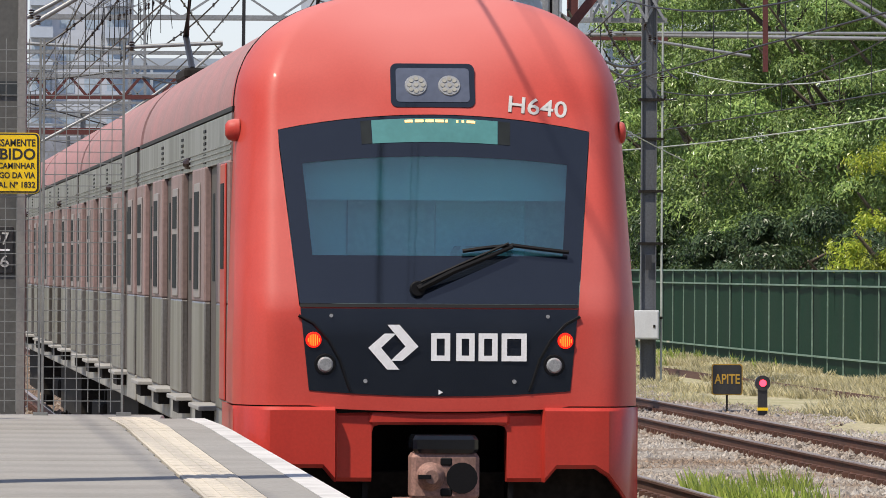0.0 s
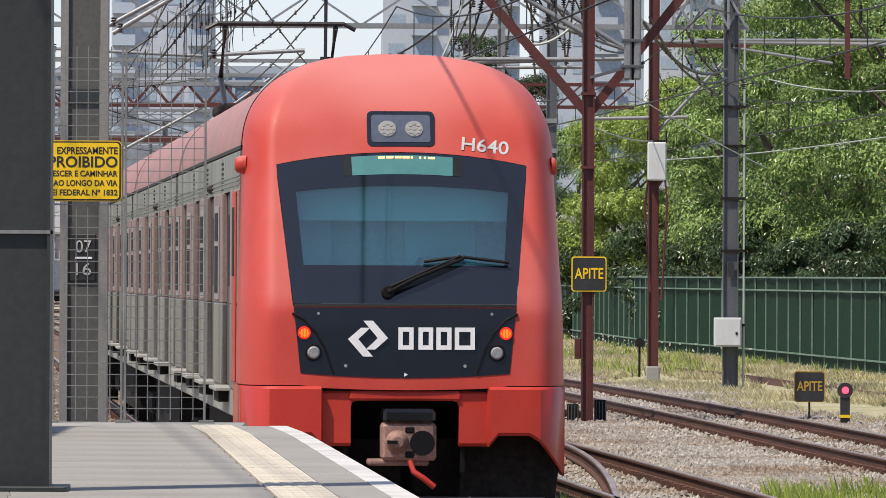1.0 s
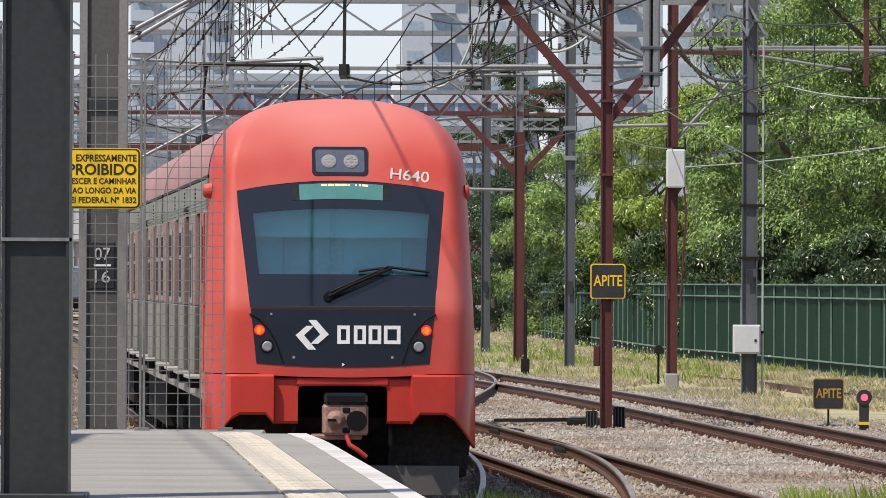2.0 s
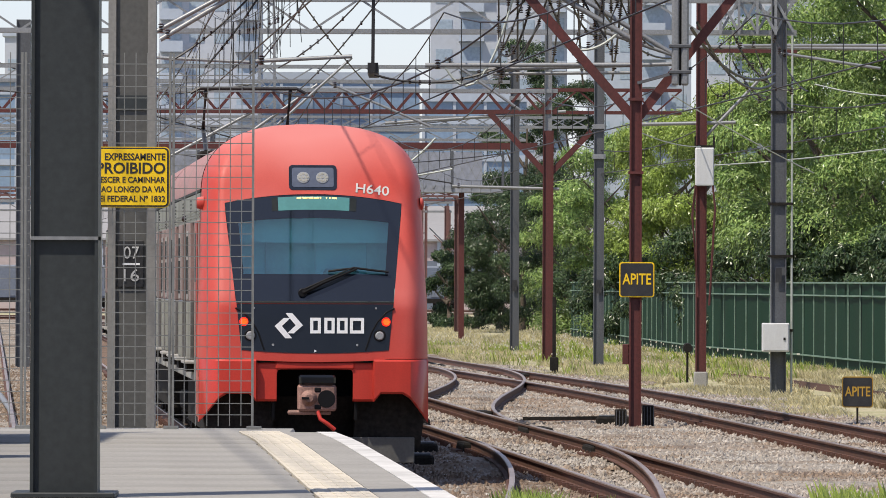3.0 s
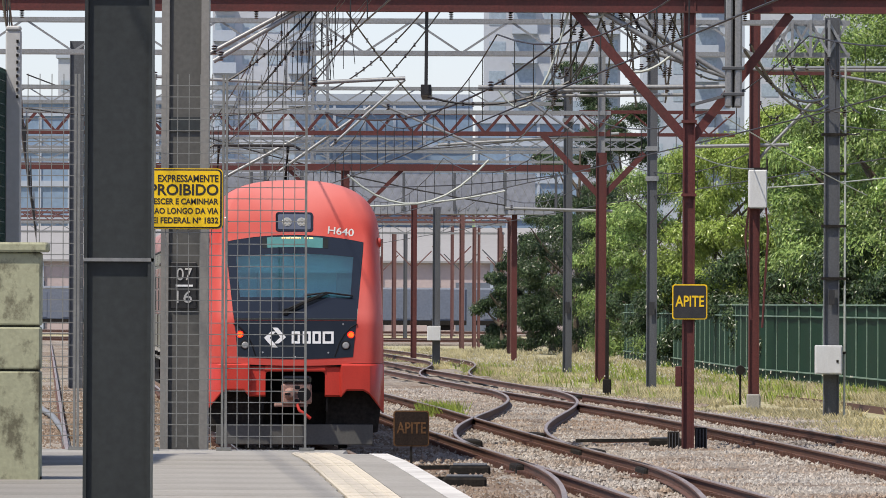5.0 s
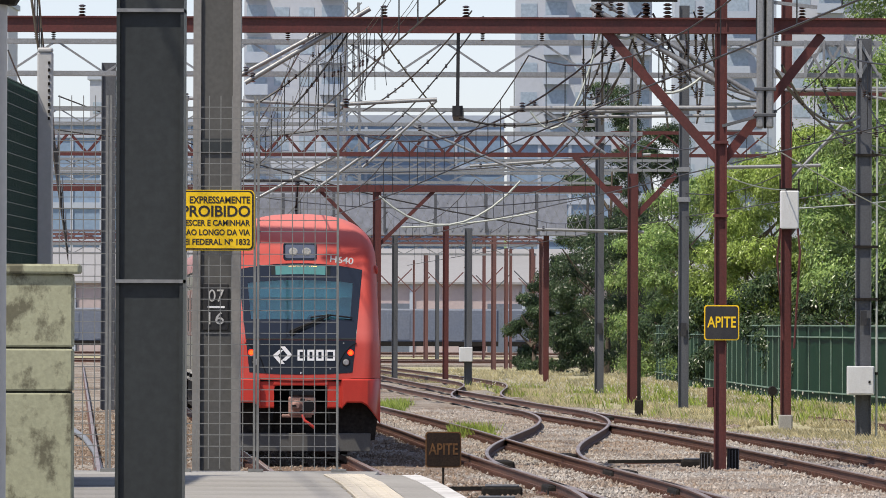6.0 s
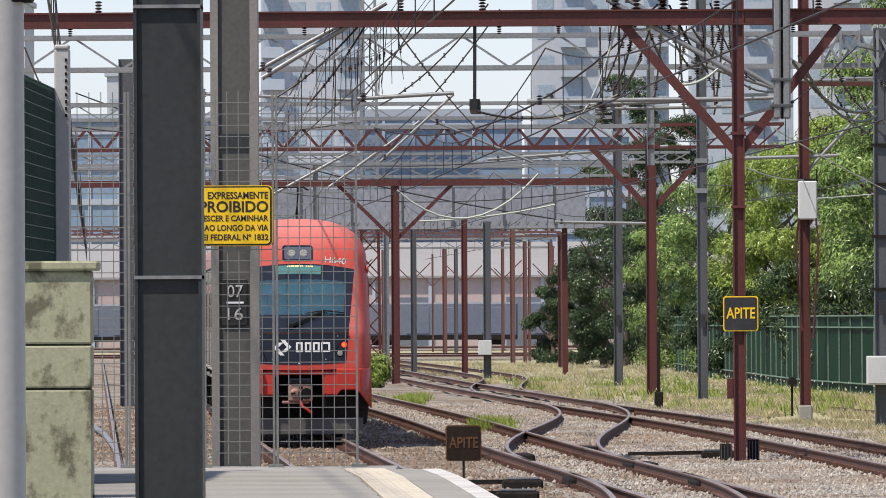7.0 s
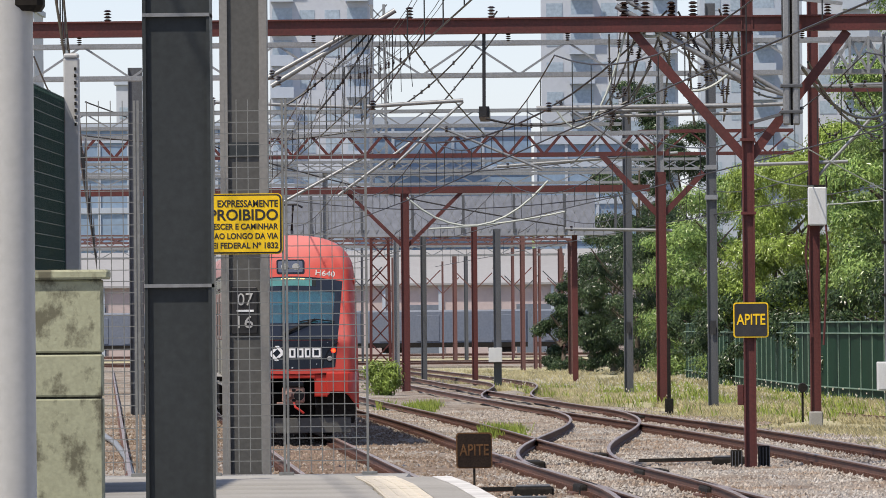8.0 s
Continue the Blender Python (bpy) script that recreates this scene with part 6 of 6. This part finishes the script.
FARTREE, TREE = "dark leafy tree at the far end of the yard", "leafy tree behind the green fence"
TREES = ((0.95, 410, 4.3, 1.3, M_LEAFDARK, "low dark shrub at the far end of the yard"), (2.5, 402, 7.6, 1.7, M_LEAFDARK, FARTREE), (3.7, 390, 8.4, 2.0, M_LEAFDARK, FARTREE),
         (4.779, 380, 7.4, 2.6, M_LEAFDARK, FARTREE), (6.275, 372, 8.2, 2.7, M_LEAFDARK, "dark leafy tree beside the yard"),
         (7.757, 360, 9.2, 3.0, M_LEAF, TREE), (8.678, 326, 9.4, 2.7, M_LEAF, TREE),
         (9.665, 305, 9.2, 2.6, M_LEAFLIGHT, "fresh green leafy tree behind the fence"), (10.587, 288, 9.6, 2.6, M_LEAFLIGHT, "fresh green leafy tree behind the fence"),
         (11.676, 274, 10.0, 2.6, M_LEAFLIGHT, "fresh green leafy tree behind the fence"), (12.493, 262, 10.6, 2.4, M_LEAF, TREE),
         (13.633, 244, 15.0, 3.4, M_LEAF, "tall dense tree behind the green fence"), (15.396, 236, 16.5, 3.6, M_LEAF, "tall dense tree behind the green fence"),
         (17.307, 232, 16.5, 3.6, M_LEAF, "tall dense tree behind the green fence"), (19.320, 228, 16.0, 3.4, M_LEAF, "tall dense tree behind the green fence"),
         (14.033, 268, 13.0, 3.0, M_LEAF, TREE), (15.124, 300, 12.5, 3.0, M_LEAFLIGHT, TREE),
         (18.318, 262, 17.5, 3.6, M_LEAF, "tall dense tree behind the green fence"), (20.771, 264, 17.5, 3.6, M_LEAFLIGHT, "tall dense tree behind the green fence"),
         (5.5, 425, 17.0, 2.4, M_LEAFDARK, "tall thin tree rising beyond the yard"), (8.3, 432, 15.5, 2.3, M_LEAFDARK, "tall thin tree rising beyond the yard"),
         (15.921, 194, 6.4, 1.6, M_LEAFYELLOW, "young yellow-green tree beside the fence"))
for i, (x, y, h, sp_, material, label) in enumerate(TREES):
    young = material is M_LEAFYELLOW
    tree(x, y, h, sp_, material, label, 20 + i, 0.34 if young else 0.16 if y < 250 else 0.26 if y < 320 else 0.02, 0.9 if young else 1.0, 0.12 if young else 0.15, 0.45 if young else 1.0)
# shrubs added in dark leaf colour to stand for shade under the crowns
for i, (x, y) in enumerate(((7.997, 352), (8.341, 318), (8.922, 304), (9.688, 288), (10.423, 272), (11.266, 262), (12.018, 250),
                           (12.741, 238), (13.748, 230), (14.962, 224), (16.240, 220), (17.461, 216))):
    tree(x, y, 4.2 + 0.5 * math.sin(i * 2.1), 2.3, M_LEAFDARK, "added low shrub tree, leaves coloured dark as shade behind the fence", 120 + i, 0.1, 0.75, 0.16, 0.7)

bx = (-5.93, 262.00, 0.39)
bush = thing("bush", "small round dark green bush by the tracks", "bush", "", (bx[0], 262, -0.3))
rn = random.Random(5)
ob = new("crown", leaf_clumps("bush_crown", [(rn.uniform(-0.3, 0.3), rn.uniform(-0.3, 0.3), rn.uniform(0.3, 1.0), 0.40, 0.36) for i in range(14)], 420, 0.12, 5, M_LEAFLIGHT))
ob.parent = bush
part("stem", Shape().tube([(0, 0, 0), (0, 0, 0.8)], 0.05, 6, 0.02), M_BARK, bush)


def grass(name, label, material, spots, height, seed):
    s, rn = Shape(), random.Random(seed)
    for x0, x1, y0, y1, count in spots:
        for _ in range(count):
            y = rn.uniform(y0, y1)
            a = x0(y) if callable(x0) else x0
            b = x1(y) if callable(x1) else x1
            x = rn.uniform(a, b)
            dens = noise.noise(Vector((x * 0.5, y * 0.08, seed)))
            if dens < -0.12 + 0.2 * rn.random():
                continue
            for _k in range(7):
                h, d = height * rn.uniform(0.4, 1.25), rn.uniform(-0.12, 0.12)
                q = x + rn.uniform(-0.12, 0.12)
                n = len(s.v)
                s.v += [(q - 0.009, y, -0.33), (q + 0.009, y, -0.33), (q + d * 0.5 + 0.007, y, -0.33 + h * 0.6), (q + d * 1.2, y + rn.uniform(-0.1, 0.1), -0.33 + h)]
                s.f.append((n, n + 1, n + 2, n + 3))
    ob = new(name, plain_mesh(name, s, material))
    return tagged(ob, label, "grass", kind="stuff")


grass("grass", "half-dry tall grass between the tracks and the fence", M_GRASS,
      ((lambda y: bed_right(y) - 0.3, lambda y: lines(F, y) - 0.2, 110, 300, 26000), (lambda y: bed_right(y) - 0.3, lambda y: 9.0 - (y - 300) * 0.02, 300, 420, 5000),
       (lambda y: track_a(y) - 30, lambda y: track_a(y) - 3.5, 210, 330, 4000)), 0.20, 2)
grass("grass", "fresh green grass tufts by the rails", M_GRASSGREEN,
      ((0.852, 1.948, 74, 80, 900), (4.440, 5.779, 76, 84, 1100), (-5.125, -3.280, 205, 235, 900), (1.783, 2.907, 66, 72, 700),
       (-1.405, -0.477, 160, 172, 260), (lambda y: bed_right(y) + 0.5, lambda y: lines(F, y) - 0.5, 190, 300, 1100), (lambda y: track_a(y) - 14, lambda y: track_a(y) - 5, 225, 300, 2500)), 0.34, 7)
fl, rn = Shape(), random.Random(11)
for _ in range(500):
    y = rn.uniform(215, 330)
    x = rn.uniform(bed_right(y) + 1.0, (lines(F, y) if y < 340 else 8) - 0.3)
    z = rn.uniform(0.0, 0.35)
    fl.box(x - 0.018, x + 0.018, y - 0.018, y + 0.018, z - 0.2, z - 0.15)
tagged(new("grass_heads", plain_mesh("grass_heads", fl, M_FLOWER)), "pale grass seed heads along the fence", "grass", kind="stuff")


# ---- the far yard and the town ----
for k, (y, label) in enumerate(((470, "far yard track"), (492, "far yard track"), (604, "far yard track"), (618, "far yard track"))):
    for side in (-0.8, 0.8):
        rail([(x, y + side + 0.02 * x) for x in range(-60, 13, 6)], "rusty rail across the far yard")
structure(part("yard_gravel", Shape().box(-140, 30, 452, 520, -0.34, -0.20).box(-140, 30, 590, 662, -0.34, -0.20), M_BALLAST), "grey gravel of the far yard", "gravel")
wag = thing("parked_wagons", "blue grey railway wagons parked in the far yard", "train", "", (0, 640, 0))
for i in range(6):
    x0 = -74 + i * 14.6
    b = part("wagon_body", Shape().box(x0, x0 + 14.1, -1.4, 1.4, 0.75, 3.75, 0.15), M_WAGON, wag, "blue grey wagon side")
    for j in (0, 1):
        part("bogie", Shape().box(x0 + 1.2 + j * 9.4, x0 + 3.6 + j * 9.4, -1.0, 1.0, 0, 0.75, 0.1), M_UNDER, b)
    part("solebar", Shape().box(x0, x0 + 14.1, -1.43, -1.35, 0.45, 0.85), M_UNDER, b, "dark solebar")
    for j in range(4):
        part("door", Shape().box(x0 + 1.0 + j * 3.3, x0 + 3.0 + j * 3.3, -1.45, -1.4, 1.0, 3.3, 0.02), M_WAGON, b)
shed = thing("depot_shed", "long pale depot shed with a white roof", "building", "", (0, 670, -0.3))
part("wall", Shape().box(-120, 24, 0, 20, 0, 6.6), M_SHED, shed, "pale clad wall")
part("roof", Shape().loft([[(-121, -0.6, 6.6), (-121, 20, 9.9), (-121, 21, 9.7), (-121, -0.6, 6.4)], [(25, -0.6, 6.6), (25, 20, 9.9), (25, 21, 9.7), (25, -0.6, 6.4)]]), M_SHEDROOF, shed, "white sheet roof")
for i in range(28):
    part("pier", Shape().box(-119 + i * 5.2, -118.7 + i * 5.2, -0.3, 0, 0, 6.6), M_FACADE2, shed)
for i in range(14):
    part("gate", Shape().box(-117 + i * 10.4, -113.4 + i * 10.4, -0.12, 0, 0, 4.6), M_WAGON, shed, "dark shed gate")

fbr = thing("footbridge", "grey clad footbridge with wire sides over the yard", "footbridge", "", (0, 322, 0))
z0, z1 = 6.461, 8.144
fx0, fx1 = -8.108 - 9, 3.196
part("deck", Shape().box(fx0, fx1, 0, 2.4, z0 - 0.15, z0 + 0.15), M_BRIDGE, fbr, "grey deck edge")
s = Shape()
w = 0.5
x = fx0
while x < fx1:
    s.bar((x, 0, z0), (x + 0.85, 0, z1), 0.028, 0.028).bar((x + 0.85, 0, z0), (x, 0, z1), 0.028, 0.028)
    x += 0.42
tagged(part("wire_side", s, M_GALV, fbr, "crossed wire mesh side"), kind="stuff")
part("back_side", Shape().box(fx0, fx1 - 0.9, 2.3, 2.36, z0, z1), M_BRIDGE, fbr, "grey clad side")
part("handrail", Shape().box(fx0, fx1, -0.05, 0.05, z1, z1 + 0.12), M_GALV, fbr)
for i in range(10):
    x = fx0 + (fx1 - fx0) * i / 9
    part("upright", Shape().box(x - 0.06, x + 0.06, -0.06, 0.06, z0, z1), M_POLEGREY, fbr)
part("pier", Shape().box(fx0 + 0.5, fx0 + 1.1, 0.9, 1.5, -0.3, z0), M_BRIDGE, fbr)
part("pier", Shape().box(1.237, 1.237 + 0.25, 0.9, 1.15, -0.3, z0), M_OXIDE, fbr)


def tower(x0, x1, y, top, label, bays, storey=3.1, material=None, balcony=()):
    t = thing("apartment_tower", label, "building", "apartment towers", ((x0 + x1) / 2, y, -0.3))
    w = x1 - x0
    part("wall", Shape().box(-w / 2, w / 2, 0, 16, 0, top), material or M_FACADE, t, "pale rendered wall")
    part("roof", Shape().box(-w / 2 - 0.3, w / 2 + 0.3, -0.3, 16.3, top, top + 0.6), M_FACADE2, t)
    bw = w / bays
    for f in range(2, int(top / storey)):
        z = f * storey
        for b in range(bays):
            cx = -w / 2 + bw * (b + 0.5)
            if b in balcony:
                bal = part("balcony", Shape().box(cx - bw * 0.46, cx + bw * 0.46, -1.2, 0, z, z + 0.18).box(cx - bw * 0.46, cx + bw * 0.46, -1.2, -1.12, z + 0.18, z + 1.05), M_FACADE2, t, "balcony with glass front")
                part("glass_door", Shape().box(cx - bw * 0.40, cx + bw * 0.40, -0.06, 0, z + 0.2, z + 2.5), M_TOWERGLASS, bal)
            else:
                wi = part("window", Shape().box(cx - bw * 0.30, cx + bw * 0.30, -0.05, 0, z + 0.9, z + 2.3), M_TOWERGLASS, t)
    return t


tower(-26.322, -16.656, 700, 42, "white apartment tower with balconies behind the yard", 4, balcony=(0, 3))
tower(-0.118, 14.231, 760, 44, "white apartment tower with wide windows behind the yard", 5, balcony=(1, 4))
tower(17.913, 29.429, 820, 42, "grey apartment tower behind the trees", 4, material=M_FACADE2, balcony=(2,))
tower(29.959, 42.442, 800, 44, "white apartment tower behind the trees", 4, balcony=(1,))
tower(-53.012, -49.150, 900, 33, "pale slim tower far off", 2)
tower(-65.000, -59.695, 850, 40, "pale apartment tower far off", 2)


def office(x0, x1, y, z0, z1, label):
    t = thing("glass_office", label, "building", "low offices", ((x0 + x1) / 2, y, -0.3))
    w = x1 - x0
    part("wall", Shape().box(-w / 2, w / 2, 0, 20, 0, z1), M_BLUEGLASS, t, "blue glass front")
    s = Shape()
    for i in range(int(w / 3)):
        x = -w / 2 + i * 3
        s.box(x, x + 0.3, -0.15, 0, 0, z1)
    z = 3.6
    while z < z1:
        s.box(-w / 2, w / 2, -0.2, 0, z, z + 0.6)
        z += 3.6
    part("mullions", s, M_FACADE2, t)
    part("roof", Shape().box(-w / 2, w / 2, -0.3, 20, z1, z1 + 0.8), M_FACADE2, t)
    return t


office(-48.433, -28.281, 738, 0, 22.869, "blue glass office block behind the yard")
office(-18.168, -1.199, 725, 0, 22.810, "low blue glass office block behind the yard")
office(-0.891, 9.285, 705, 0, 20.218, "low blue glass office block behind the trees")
bg = structure(part("backdrop_hill", Shape().loft([[(-600, 1500, -1), (-600, 1700, -1), (-600, 1600, 24)], [(-100, 1480, -1), (-100, 1700, -1), (-100, 1600, 27)], [(250, 1500, -1), (250, 1700, -1), (250, 1600, 22)], [(700, 1500, -1), (700, 1700, -1), (700, 1600, 26)]]), M_LEAF), "low wooded hill far behind the town", "hill")


# ---- what moves ----
def motions():
    """The train draws away along its straight track."""
    rows = []
    for s, way in ((0.0, 0.0), (0.5, 6.8), (1.0, 13.65), (1.5, 20.8), (3.5, 49.3), (5.5, 76.8), (6.5, 91.3), (7.0, 98.2), (8.0, 112.0)):
        y = 49.7 + way * 0.912
        rows.append((s, pose(track_a(y) + 0.045 - 0.0007 * (y - 50), y, 0, 0, 0, math.degrees(math.atan(-TRACK)))))
    walk(train, rows)


motions()
